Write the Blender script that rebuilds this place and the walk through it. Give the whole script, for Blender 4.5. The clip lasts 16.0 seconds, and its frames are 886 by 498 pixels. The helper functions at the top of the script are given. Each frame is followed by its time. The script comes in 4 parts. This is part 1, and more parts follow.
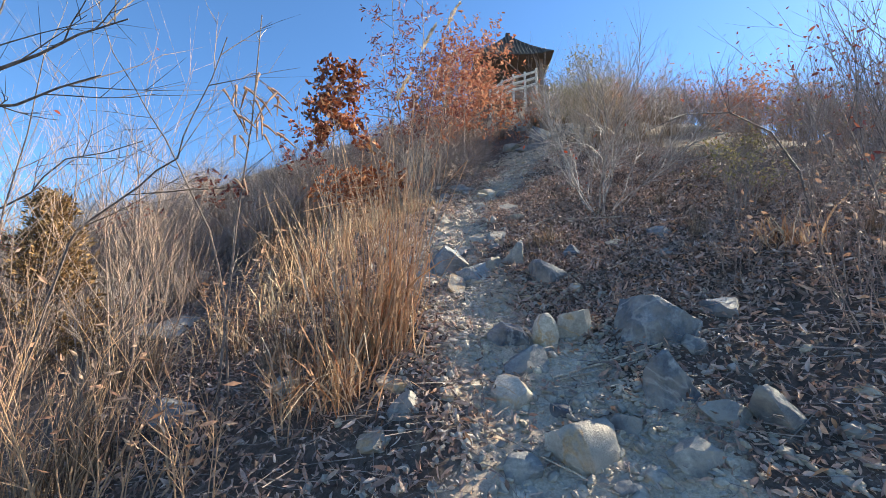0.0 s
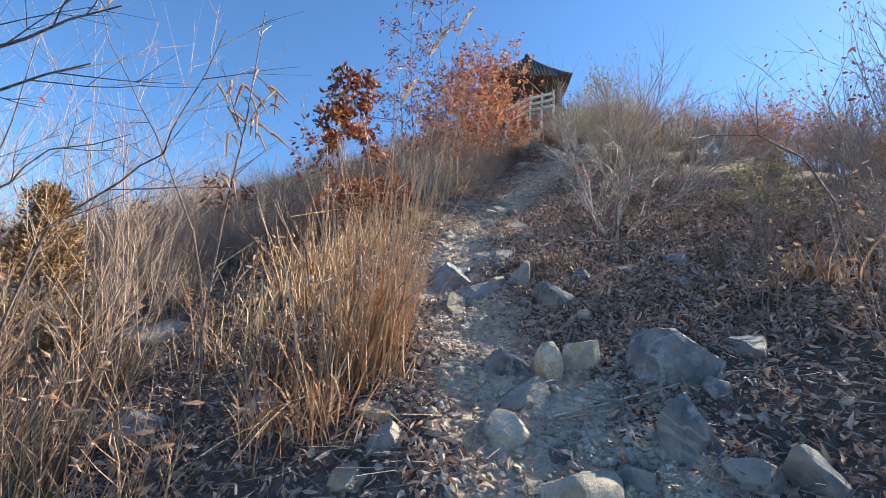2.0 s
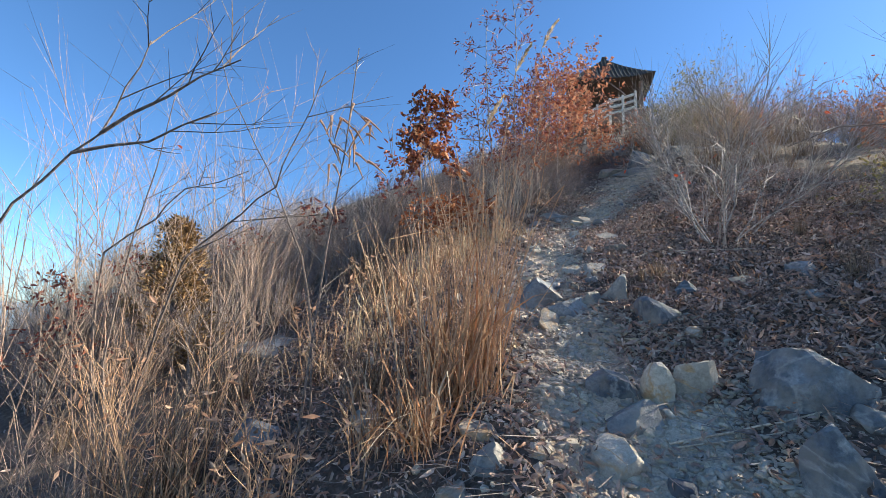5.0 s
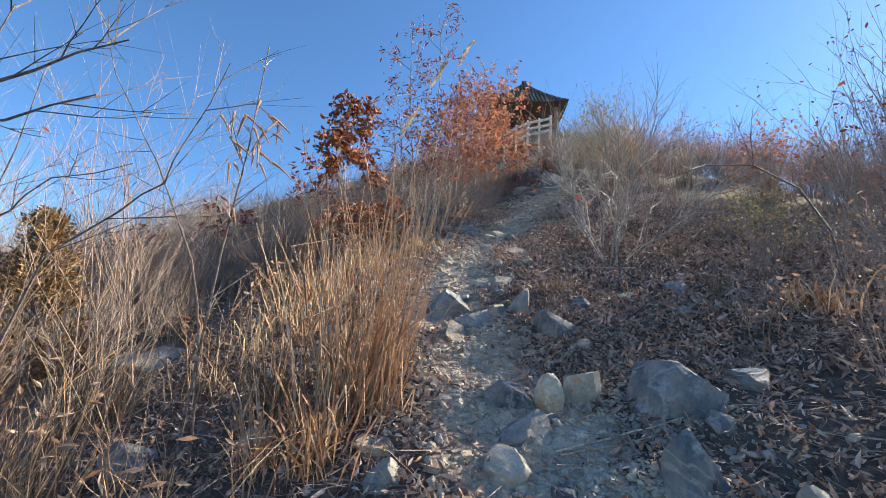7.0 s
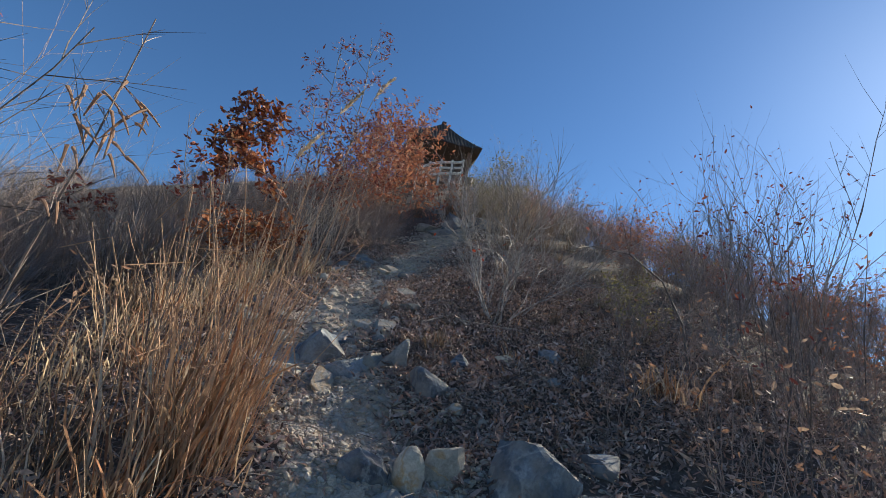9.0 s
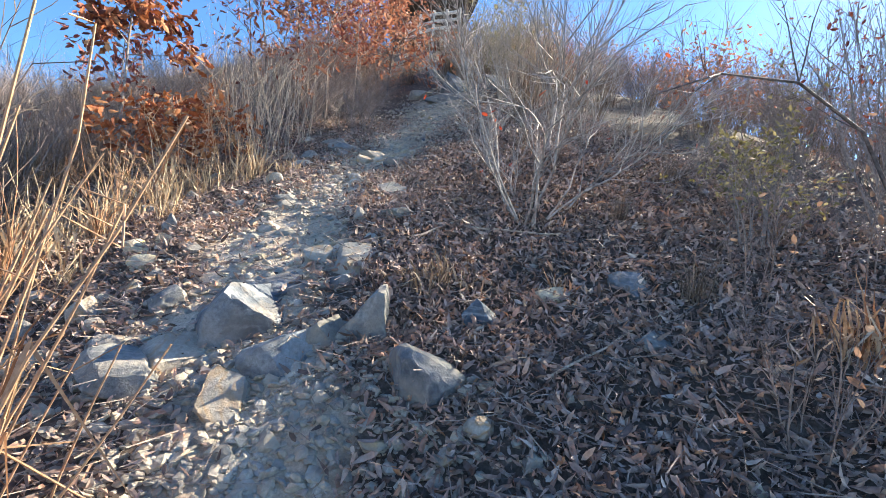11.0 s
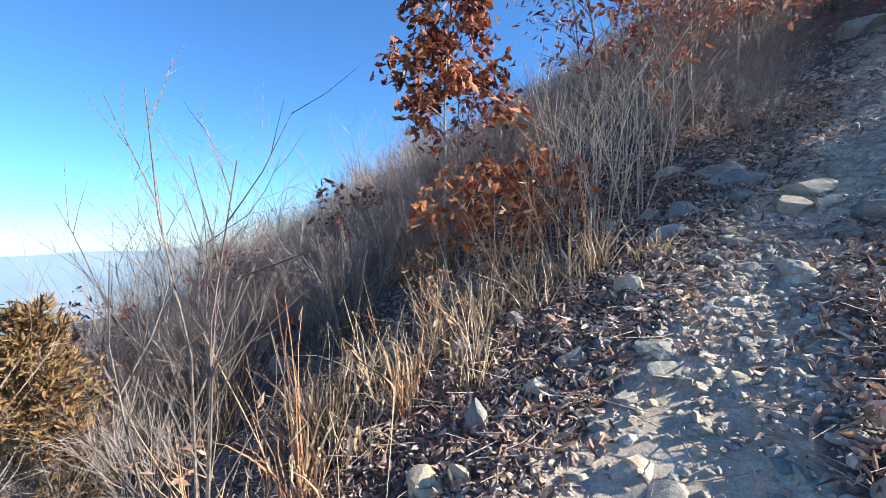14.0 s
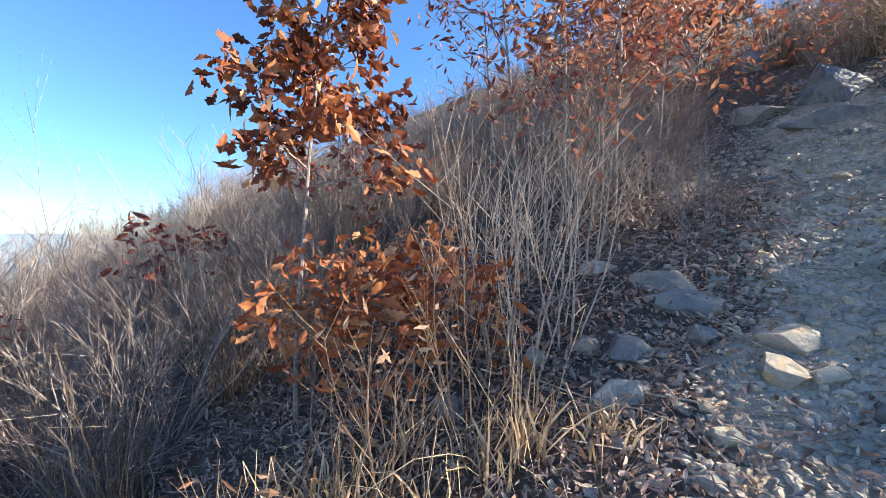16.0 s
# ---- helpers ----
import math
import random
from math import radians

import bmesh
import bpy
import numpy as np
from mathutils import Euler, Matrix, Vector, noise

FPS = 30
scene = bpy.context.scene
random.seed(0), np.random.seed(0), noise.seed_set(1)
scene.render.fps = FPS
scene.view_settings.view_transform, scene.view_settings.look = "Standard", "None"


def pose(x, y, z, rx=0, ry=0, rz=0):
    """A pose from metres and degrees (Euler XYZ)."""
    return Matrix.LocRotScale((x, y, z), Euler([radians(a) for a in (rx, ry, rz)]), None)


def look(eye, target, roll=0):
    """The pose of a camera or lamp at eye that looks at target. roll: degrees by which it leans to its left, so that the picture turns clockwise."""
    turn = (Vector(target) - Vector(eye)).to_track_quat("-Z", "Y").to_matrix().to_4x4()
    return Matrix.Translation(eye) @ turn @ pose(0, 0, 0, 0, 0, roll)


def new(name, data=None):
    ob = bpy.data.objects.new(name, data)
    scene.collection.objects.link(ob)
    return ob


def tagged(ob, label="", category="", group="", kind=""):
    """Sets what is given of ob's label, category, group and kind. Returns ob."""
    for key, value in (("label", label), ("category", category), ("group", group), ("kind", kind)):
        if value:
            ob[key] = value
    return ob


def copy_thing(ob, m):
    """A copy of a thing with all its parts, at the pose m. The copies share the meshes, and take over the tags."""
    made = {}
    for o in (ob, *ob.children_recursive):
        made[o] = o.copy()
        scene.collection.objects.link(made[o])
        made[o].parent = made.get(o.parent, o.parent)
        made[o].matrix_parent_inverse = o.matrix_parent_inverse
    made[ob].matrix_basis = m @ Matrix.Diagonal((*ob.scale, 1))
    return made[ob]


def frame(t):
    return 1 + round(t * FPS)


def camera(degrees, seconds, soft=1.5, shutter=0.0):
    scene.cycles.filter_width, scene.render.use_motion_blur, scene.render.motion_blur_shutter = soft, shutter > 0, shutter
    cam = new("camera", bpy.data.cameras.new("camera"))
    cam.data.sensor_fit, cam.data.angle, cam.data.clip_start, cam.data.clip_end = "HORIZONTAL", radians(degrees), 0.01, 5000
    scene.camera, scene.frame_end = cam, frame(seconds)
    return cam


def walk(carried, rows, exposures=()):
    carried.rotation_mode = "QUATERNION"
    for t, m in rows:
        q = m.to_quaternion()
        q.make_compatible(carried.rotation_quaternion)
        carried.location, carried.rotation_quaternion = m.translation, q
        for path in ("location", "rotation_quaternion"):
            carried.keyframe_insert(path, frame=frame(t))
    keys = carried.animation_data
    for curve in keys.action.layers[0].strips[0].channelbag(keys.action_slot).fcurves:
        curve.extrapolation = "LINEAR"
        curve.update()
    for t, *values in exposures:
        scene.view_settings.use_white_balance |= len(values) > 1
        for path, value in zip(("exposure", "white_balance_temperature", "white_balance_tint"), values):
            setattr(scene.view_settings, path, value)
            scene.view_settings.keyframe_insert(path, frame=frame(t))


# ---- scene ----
cam = camera(91.8, 16.0, soft=0.7)
METRES, EYE, TILT, LEAN, TURN = 6.2, 1.55, 7.0, 0.0, 0.0
ROWS = [
    (0.0, 0.0, 0.0, 0.0, 0.0, 0.0, -0.0),
    (0.5, 0.0094, 0.0074, 0.0033, 6.78, 1.65, 0.27),
    (1.0, 0.0186, 0.0167, 0.007, 9.23, 2.8, -0.12),
    (1.5, 0.0143, 0.018, 0.0028, 1.41, 2.51, -1.32),
    (2.0, 0.0102, 0.0319, 0.0003, 1.3, 2.13, -3.04),
    (2.5, -0.0, 0.0305, 0.0002, 4.86, 1.82, -3.93),
    (3.0, -0.0087, 0.0258, 0.0022, 14.38, 1.53, -3.08),
    (5.5, -0.0006, 0.029, 0.0051, 10.26, 4.04, -1.29),
    (6.0, 0.0026, 0.0273, 0.0072, 7.91, 4.66, -1.69),
    (6.5, 0.0071, 0.0265, 0.0071, 5.28, 5.2, -1.72),
    (7.0, 0.0087, 0.0319, 0.0071, 1.04, 5.04, -3.21),
    (7.5, 0.0076, 0.0418, 0.0335, -5.62, 9.26, -7.63),
    (8.0, 0.0042, 0.0448, 0.0677, -10.49, 17.59, -8.22),
    (8.5, 0.0025, 0.0404, 0.0694, -12.07, 20.46, -8.33),
    (9.0, 0.0169, 0.0568, 0.0323, -13.71, 10.39, -10.9),
    (11.5, 0.0907, 0.3405, 0.087, -10.28, -7.11, -2.38),
    (12.0, 0.0983, 0.3847, 0.1026, 3.78, -8.05, -4.21),
    (12.5, 0.0881, 0.4301, 0.1251, 23.59, -8.38, -0.93),
    (13.0, 0.0737, 0.4682, 0.1415, 26.33, -8.73, -1.93),
    (13.5, 0.0415, 0.5169, 0.1403, 31.58, -9.17, 0.95),
    (14.0, 0.0313, 0.5523, 0.1762, 31.62, -7.89, 5.64),
    (14.5, 0.004, 0.5938, 0.1749, 26.99, -8.21, 0.83),
    (15.0, -0.0159, 0.639, 0.1879, 21.23, -7.38, -0.4),
    (15.5, -0.0222, 0.7002, 0.2151, 17.54, -7.86, 1.96),
    (16.0, -0.0421, 0.726, 0.2463, 16.79, -7.18, -0.08),
]

EXPOSURES = [(0.0, 1.78, 6400, 1), (1.0, 1.65, 6300, 1), (2.5, 1.72, 6400, 1), (5.5, 1.55, 6200, 1), (7.0, 1.65, 6400, 1), (7.6, 1.45, 6300, 1), (8.2, 1.05, 6300, 1), (8.8, 0.75, 6200, 1), (9.3, 0.95, 6200, 1),
             (11.2, 2.1, 6300, 2), (12.0, 2.0, 6200, 2), (12.5, 1.8, 6000, 1), (13.5, 1.55, 5600, 1), (14.5, 1.6, 5500, 1), (15.5, 1.9, 5900, 2), (16.0, 1.95, 6100, 3)]
walk(cam, [(t, pose(0, 0, EYE, TILT, LEAN, TURN) @ pose(METRES * x, METRES * y, METRES * z, 90 + pitch, roll, yaw)) for t, x, y, z, yaw, pitch, roll in ROWS], EXPOSURES)

# ---- light: clear late-autumn afternoon, low sun over the right shoulder of the hill ----
SUN_AZ, SUN_EL = 69.0, 32.0          # degrees clockwise from +Y, degrees up
world = bpy.data.worlds.new("sky")
scene.world = world
world.use_nodes = True
wn = world.node_tree.nodes
wn.clear()
sky = wn.new("ShaderNodeTexSky")
sky.sky_type, sky.sun_disc = "NISHITA", False
sky.sun_elevation, sky.sun_rotation = radians(SUN_EL), radians(SUN_AZ)
sky.air_density, sky.dust_density, sky.ozone_density = 1.0, 0.4, 8.0
sky.altitude = 800
back = wn.new("ShaderNodeBackground")
back.inputs["Strength"].default_value = 0.08
wout = wn.new("ShaderNodeOutputWorld")
world.node_tree.links.new(sky.outputs[0], back.inputs[0])
world.node_tree.links.new(back.outputs[0], wout.inputs[0])
sun = new("sun", bpy.data.lights.new("sun", "SUN"))
sun.data.energy, sun.data.angle, sun.data.color = 5.0, radians(0.6), (1.0, 0.86, 0.68)
to_sun = Vector((math.sin(radians(SUN_AZ)) * math.cos(radians(SUN_EL)), math.cos(radians(SUN_AZ)) * math.cos(radians(SUN_EL)), math.sin(radians(SUN_EL))))
sun.matrix_world = look((0, 0, 60), Vector((0, 0, 60)) - to_sun)

# ---- materials ----
def material(name):
    m = bpy.data.materials.new(name)
    m.use_nodes = True
    return m, m.node_tree.nodes, m.node_tree.links, m.node_tree.nodes["Principled BSDF"]


def ramp(nodes, stops, mode="LINEAR"):
    r = nodes.new("ShaderNodeValToRGB")
    r.color_ramp.interpolation = mode
    e = r.color_ramp.elements
    while len(e) < len(stops):
        e.new(0.5)
    for el, (p, c) in zip(e, stops):
        el.position, el.color = p, (*c, 1)
    return r


def noise_tex(nodes, links, coord, scale, detail=4.0, rough=0.55):
    n = nodes.new("ShaderNodeTexNoise")
    n.inputs["Scale"].default_value, n.inputs["Detail"].default_value, n.inputs["Roughness"].default_value = scale, detail, rough
    links.new(coord, n.inputs["Vector"])
    return n


def mixed(nodes, links, fac, a, b, mode="MIX"):
    x = nodes.new("ShaderNodeMix")
    x.data_type, x.blend_type = "RGBA", mode
    for sock, v in ((x.inputs[0], fac), (x.inputs[6], a), (x.inputs[7], b)):
        if isinstance(v, bpy.types.NodeSocket):
            links.new(v, sock)
        elif isinstance(v, tuple):
            sock.default_value = (*v, 1)
        else:
            sock.default_value = v
    return x.outputs[2]


def dry_leaf(name, stops, through_light=0.3, by_object=False, rough=0.65):
    """Thin dead leaf, blade or needle: a colour for each island, mottled, letting some light through."""
    m, n, l, p = material(name)
    g = n.new("ShaderNodeNewGeometry")
    pick = ramp(n, stops)
    l.new(g.outputs["Random Per Island"], pick.inputs[0])
    tc = n.new("ShaderNodeTexCoord")
    spots = noise_tex(n, l, tc.outputs["Object"], 45.0, 3.0)
    spot = ramp(n, [(0.3, (0.55, 0.5, 0.48)), (0.65, (1.1, 1.08, 1.05))])
    l.new(spots.outputs[0], spot.inputs[0])
    colour = mixed(n, l, 0.75, pick.outputs[0], spot.outputs[0], "MULTIPLY")
    if by_object:
        oi = n.new("ShaderNodeObjectInfo")
        tone = ramp(n, [(0.0, (0.72, 0.72, 0.75)), (1.0, (1.2, 1.12, 1.0))])
        l.new(oi.outputs["Random"], tone.inputs[0])
        colour = mixed(n, l, 1.0, colour, tone.outputs[0], "MULTIPLY")
    l.new(colour, p.inputs["Base Color"])
    p.inputs["Roughness"].default_value = rough
    p.inputs["Specular IOR Level"].default_value = 0.3
    tr = n.new("ShaderNodeBsdfTranslucent")
    l.new(colour, tr.inputs[0])
    mx = n.new("ShaderNodeMixShader")
    mx.inputs[0].default_value = through_light
    l.new(p.outputs[0], mx.inputs[1])
    l.new(tr.outputs[0], mx.inputs[2])
    l.new(mx.outputs[0], n["Material Output"].inputs[0])
    return m


def bark(name, dark, pale, scale=30.0, rough=0.8):
    m, n, l, p = material(name)
    tc = n.new("ShaderNodeTexCoord")
    a = noise_tex(n, l, tc.outputs["Object"], scale, 5.0, 0.65)
    b = noise_tex(n, l, tc.outputs["Object"], scale / 9, 2.0)
    r = ramp(n, [(0.35, dark), (0.62, pale)])
    l.new(a.outputs[0], r.inputs[0])
    r2 = ramp(n, [(0.35, (0.6, 0.6, 0.62)), (0.65, (1.1, 1.05, 1.0))])
    l.new(b.outputs[0], r2.inputs[0])
    l.new(mixed(n, l, 1.0, r.outputs[0], r2.outputs[0], "MULTIPLY"), p.inputs["Base Color"])
    p.inputs["Roughness"].default_value = rough
    bump = n.new("ShaderNodeBump")
    bump.inputs["Strength"].default_value, bump.inputs["Distance"].default_value = 0.4, 0.004
    l.new(a.outputs[0], bump.inputs["Height"])
    l.new(bump.outputs[0], p.inputs["Normal"])
    return m


def stone(name, dark, mid, pale, stain, dust=(0.34, 0.295, 0.245), each_piece=False, dusty=0.75):
    """Rock with grain, veins and stains; dust lies on faces turned up."""
    m, n, l, p = material(name)
    tc = n.new("ShaderNodeTexCoord")
    oi = n.new("ShaderNodeObjectInfo")
    off = n.new("ShaderNodeVectorMath")
    off.operation = "MULTIPLY_ADD"
    l.new(oi.outputs["Random"], off.inputs[0])
    off.inputs[1].default_value = (17, 31, 23)
    l.new(tc.outputs["Object"], off.inputs[2])
    co = off.outputs[0]
    big = noise_tex(n, l, co, 5.0, 6.0, 0.62)
    fine = noise_tex(n, l, co, 60.0, 6.0, 0.7)
    vein = noise_tex(n, l, co, 2.6, 8.0, 0.5)
    vein.inputs["Distortion"].default_value = 1.6
    r = ramp(n, [(0.3, dark), (0.47, mid), (0.62, pale)])
    l.new(big.outputs[0], r.inputs[0])
    rv = ramp(n, [(0.47, (0, 0, 0)), (0.505, (1, 1, 1)), (0.54, (0, 0, 0))])
    l.new(vein.outputs[0], rv.inputs[0])
    c = mixed(n, l, rv.outputs[0], r.outputs[0], stain)
    rf = ramp(n, [(0.3, (0.55, 0.55, 0.55)), (0.7, (1.25, 1.25, 1.25))])
    l.new(fine.outputs[0], rf.inputs[0])
    c = mixed(n, l, 0.8, c, rf.outputs[0], "MULTIPLY")
    tone = ramp(n, [(0.0, (0.66, 0.68, 0.74)), (0.5, (1, 1, 1)), (1.0, (1.25, 1.16, 1.0))])
    l.new(n.new("ShaderNodeNewGeometry").outputs["Random Per Island"] if each_piece else oi.outputs["Random"], tone.inputs[0])
    c = mixed(n, l, 1.0, c, tone.outputs[0], "MULTIPLY")
    dn = noise_tex(n, l, co, 9.0, 4.0)
    rd = ramp(n, [(0.42, (0, 0, 0)), (0.62, (dusty, dusty, dusty))])
    l.new(dn.outputs[0], rd.inputs[0])
    c = mixed(n, l, rd.outputs[0], c, dust)
    l.new(c, p.inputs["Base Color"])
    p.inputs["Roughness"].default_value = 0.82
    bump = n.new("ShaderNodeBump")
    bump.inputs["Strength"].default_value, bump.inputs["Distance"].default_value = 0.9, 0.02
    add = n.new("ShaderNodeMath")
    add.operation = "MULTIPLY_ADD"
    add.inputs[1].default_value = 0.35
    l.new(fine.outputs[0], add.inputs[0])
    l.new(big.outputs[0], add.inputs[2])
    l.new(add.outputs[0], bump.inputs["Height"])
    l.new(bump.outputs[0], p.inputs["Normal"])
    return m


def soil(name):
    """Bare trodden dirt where the path runs (attribute 'trodden'), dark humus and litter elsewhere."""
    m, n, l, p = material(name)
    tc = n.new("ShaderNodeTexCoord")
    co = tc.outputs["Object"]
    at = n.new("ShaderNodeAttribute")
    at.attribute_name = "trodden"
    edge = noise_tex(n, l, co, 6.0, 6.0, 0.65)
    sm = n.new("ShaderNodeMath")
    sm.operation = "MULTIPLY_ADD"
    sm.inputs[1].default_value = 0.9
    l.new(edge.outputs[0], sm.inputs[0])
    l.new(at.outputs["Fac"], sm.inputs[2])
    mask = ramp(n, [(0.72, (0, 0, 0)), (1.0, (1, 1, 1))])
    l.new(sm.outputs[0], mask.inputs[0])
    grain = noise_tex(n, l, co, 90.0, 5.0, 0.7)
    blotch = noise_tex(n, l, co, 3.2, 5.0, 0.6)
    dirt = ramp(n, [(0.3, (0.37, 0.285, 0.21)), (0.55, (0.53, 0.425, 0.325)), (0.72, (0.64, 0.54, 0.43))])
    l.new(blotch.outputs[0], dirt.inputs[0])
    humus = ramp(n, [(0.3, (0.06, 0.045, 0.037)), (0.55, (0.14, 0.106, 0.086)), (0.75, (0.26, 0.205, 0.165))])
    mid = noise_tex(n, l, co, 14.0, 6.0, 0.7)
    l.new(mid.outputs[0], humus.inputs[0])
    c = mixed(n, l, mask.outputs[0], humus.outputs[0], dirt.outputs[0])
    rg = ramp(n, [(0.3, (0.55, 0.54, 0.53)), (0.68, (1.25, 1.24, 1.22))])
    l.new(grain.outputs[0], rg.inputs[0])
    c = mixed(n, l, 0.8, c, rg.outputs[0], "MULTIPLY")
    l.new(c, p.inputs["Base Color"])
    p.inputs["Roughness"].default_value = 0.95
    p.inputs["Specular IOR Level"].default_value = 0.2
    vo = n.new("ShaderNodeTexVoronoi")
    vo.inputs["Scale"].default_value = 38.0
    l.new(co, vo.inputs["Vector"])
    h = n.new("ShaderNodeMath")
    h.operation = "MULTIPLY_ADD"
    h.inputs[1].default_value = -0.5
    l.new(vo.outputs["Distance"], h.inputs[0])
    l.new(grain.outputs[0], h.inputs[2])
    bump = n.new("ShaderNodeBump")
    bump.inputs["Strength"].default_value, bump.inputs["Distance"].default_value = 0.45, 0.012
    l.new(h.outputs[0], bump.inputs["Height"])
    l.new(bump.outputs[0], p.inputs["Normal"])
    return m


def plain(name, colour, rough=0.8, scale=20.0, vary=0.35):
    m, n, l, p = material(name)
    tc = n.new("ShaderNodeTexCoord")
    a = noise_tex(n, l, tc.outputs["Object"], scale, 5.0, 0.65)
    r = ramp(n, [(0.3, tuple(v * (1 - vary) for v in colour)), (0.7, tuple(min(v * (1 + vary), 1) for v in colour))])
    l.new(a.outputs[0], r.inputs[0])
    l.new(r.outputs[0], p.inputs["Base Color"])
    p.inputs["Roughness"].default_value = rough
    return m


M_SOIL = soil("trodden_soil")
M_STRAW = dry_leaf("straw", [(0.0, (0.20, 0.09, 0.045)), (0.22, (0.42, 0.235, 0.125)), (0.5, (0.62, 0.45, 0.29)), (0.72, (0.44, 0.19, 0.085)), (0.86, (0.66, 0.53, 0.38)), (1.0, (0.26, 0.15, 0.09))], 0.22)
M_PALESTRAW = dry_leaf("bleached_straw", [(0.0, (0.34, 0.22, 0.13)), (0.4, (0.60, 0.45, 0.28)), (0.75, (0.70, 0.57, 0.40)), (1.0, (0.50, 0.28, 0.13))], 0.22)
M_GREYSTRAW = dry_leaf("weathered_straw", [(0.0, (0.10, 0.07, 0.05)), (0.4, (0.23, 0.17, 0.125)), (0.75, (0.42, 0.34, 0.265)), (1.0, (0.24, 0.13, 0.075))], 0.2, True)
M_PLUME = dry_leaf("grass_plume", [(0.0, (0.55, 0.40, 0.24)), (1.0, (0.72, 0.58, 0.40))], 0.5)
M_LITTER = dry_leaf("leaf_litter", [(0.0, (0.09, 0.062, 0.055)), (0.3, (0.28, 0.20, 0.17)), (0.55, (0.47, 0.36, 0.31)), (0.8, (0.38, 0.21, 0.145)), (0.93, (0.66, 0.55, 0.47)), (1.0, (0.52, 0.26, 0.12))], 0.12)
M_OAK = dry_leaf("dead_oak_leaf", [(0.0, (0.10, 0.032, 0.022)), (0.35, (0.24, 0.07, 0.035)), (0.7, (0.38, 0.125, 0.05)), (0.9, (0.50, 0.22, 0.09)), (1.0, (0.60, 0.36, 0.2))], 0.2)
M_RUST = dry_leaf("rust_orange_leaf", [(0.0, (0.20, 0.06, 0.03)), (0.4, (0.38, 0.12, 0.048)), (0.8, (0.50, 0.195, 0.075)), (1.0, (0.60, 0.36, 0.19))], 0.25)
M_MAROON = dry_leaf("maroon_leaf", [(0.0, (0.10, 0.03, 0.03)), (0.5, (0.26, 0.07, 0.05)), (1.0, (0.42, 0.13, 0.07))], 0.2)
M_RUSSET = dry_leaf("russet_leaf", [(0.0, (0.22, 0.07, 0.05)), (0.5, (0.40, 0.155, 0.085)), (1.0, (0.52, 0.28, 0.17))], 0.35)
M_CRIMSON = dry_leaf("crimson_leaf", [(0.0, (0.42, 0.05, 0.03)), (1.0, (0.60, 0.14, 0.06))], 0.4)
M_OLIVE = dry_leaf("olive_needle", [(0.0, (0.13, 0.11, 0.05)), (0.5, (0.27, 0.225, 0.095)), (1.0, (0.45, 0.37, 0.18))], 0.3)
M_JUNIPER = dry_leaf("juniper_needle", [(0.0, (0.09, 0.062, 0.03)), (0.5, (0.23, 0.145, 0.065)), (1.0, (0.40, 0.235, 0.105))], 0.25)
M_POD = dry_leaf("curled_leaf", [(0.0, (0.34, 0.18, 0.11)), (0.6, (0.46, 0.29, 0.195)), (1.0, (0.56, 0.41, 0.30))], 0.3)
M_TWIG = bark("grey_twig", (0.16, 0.122, 0.105), (0.40, 0.33, 0.285), 40.0)
M_ASHTWIG = bark("ash_grey_branch", (0.22, 0.18, 0.15), (0.56, 0.49, 0.43), 30.0)
M_DARKTWIG = bark("dark_twig", (0.07, 0.052, 0.046), (0.24, 0.18, 0.15), 40.0)
M_REDTWIG = bark("reddish_twig", (0.17, 0.11, 0.085), (0.43, 0.31, 0.24), 40.0)
M_SCRUB = bark("grey_scrub_twig", (0.13, 0.10, 0.092), (0.40, 0.335, 0.305), 40.0)
M_PALETWIG = bark("bleached_twig", (0.34, 0.26, 0.185), (0.68, 0.56, 0.43), 45.0)
M_ROCK = stone("blue_grey_rock", (0.12, 0.125, 0.135), (0.21, 0.205, 0.20), (0.31, 0.295, 0.27), (0.36, 0.33, 0.29), (0.29, 0.25, 0.205))
M_TANROCK = stone("tan_rock", (0.27, 0.235, 0.2), (0.39, 0.34, 0.28), (0.53, 0.47, 0.40), (0.42, 0.27, 0.14))
M_DARKROCK = stone("dark_slate_rock", (0.05, 0.06, 0.08), (0.11, 0.127, 0.155), (0.29, 0.30, 0.31), (0.30, 0.305, 0.31), (0.25, 0.21, 0.17), dusty=0.6)
M_YELLOWROCK = stone("ochre_rock", (0.26, 0.20, 0.13), (0.50, 0.41, 0.28), (0.62, 0.55, 0.42), (0.55, 0.36, 0.14))
M_GRAVEL = stone("gravel", (0.22, 0.18, 0.145), (0.42, 0.355, 0.285), (0.58, 0.51, 0.43), (0.45, 0.37, 0.28), each_piece=True)
M_ROOF = plain("dark_roof_shingle", (0.05, 0.042, 0.036), 0.85, 6.0)
M_RAIL = plain("weathered_rail_wood", (0.62, 0.55, 0.46), 0.75, 8.0)
M_POSTWOOD = plain("stained_post_wood", (0.16, 0.09, 0.055), 0.7, 8.0)
# valley haze put into the colour: blue-grey emission over a near-black base
M_RIDGE, hn, hl, hp = material("painted_haze_glow")
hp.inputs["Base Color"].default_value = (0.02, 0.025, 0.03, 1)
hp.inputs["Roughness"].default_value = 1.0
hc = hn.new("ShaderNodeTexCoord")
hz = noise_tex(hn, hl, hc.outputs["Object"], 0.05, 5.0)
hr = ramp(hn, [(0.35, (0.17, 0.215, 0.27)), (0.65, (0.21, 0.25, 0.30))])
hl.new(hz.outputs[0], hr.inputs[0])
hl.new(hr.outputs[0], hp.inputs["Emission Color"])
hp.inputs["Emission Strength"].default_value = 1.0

# ---- the lie of the land ----
def hash2(i, j, k):
    v = np.sin(i * 127.1 + j * 311.7 + k * 74.7) * 43758.5453
    return v - np.floor(v)


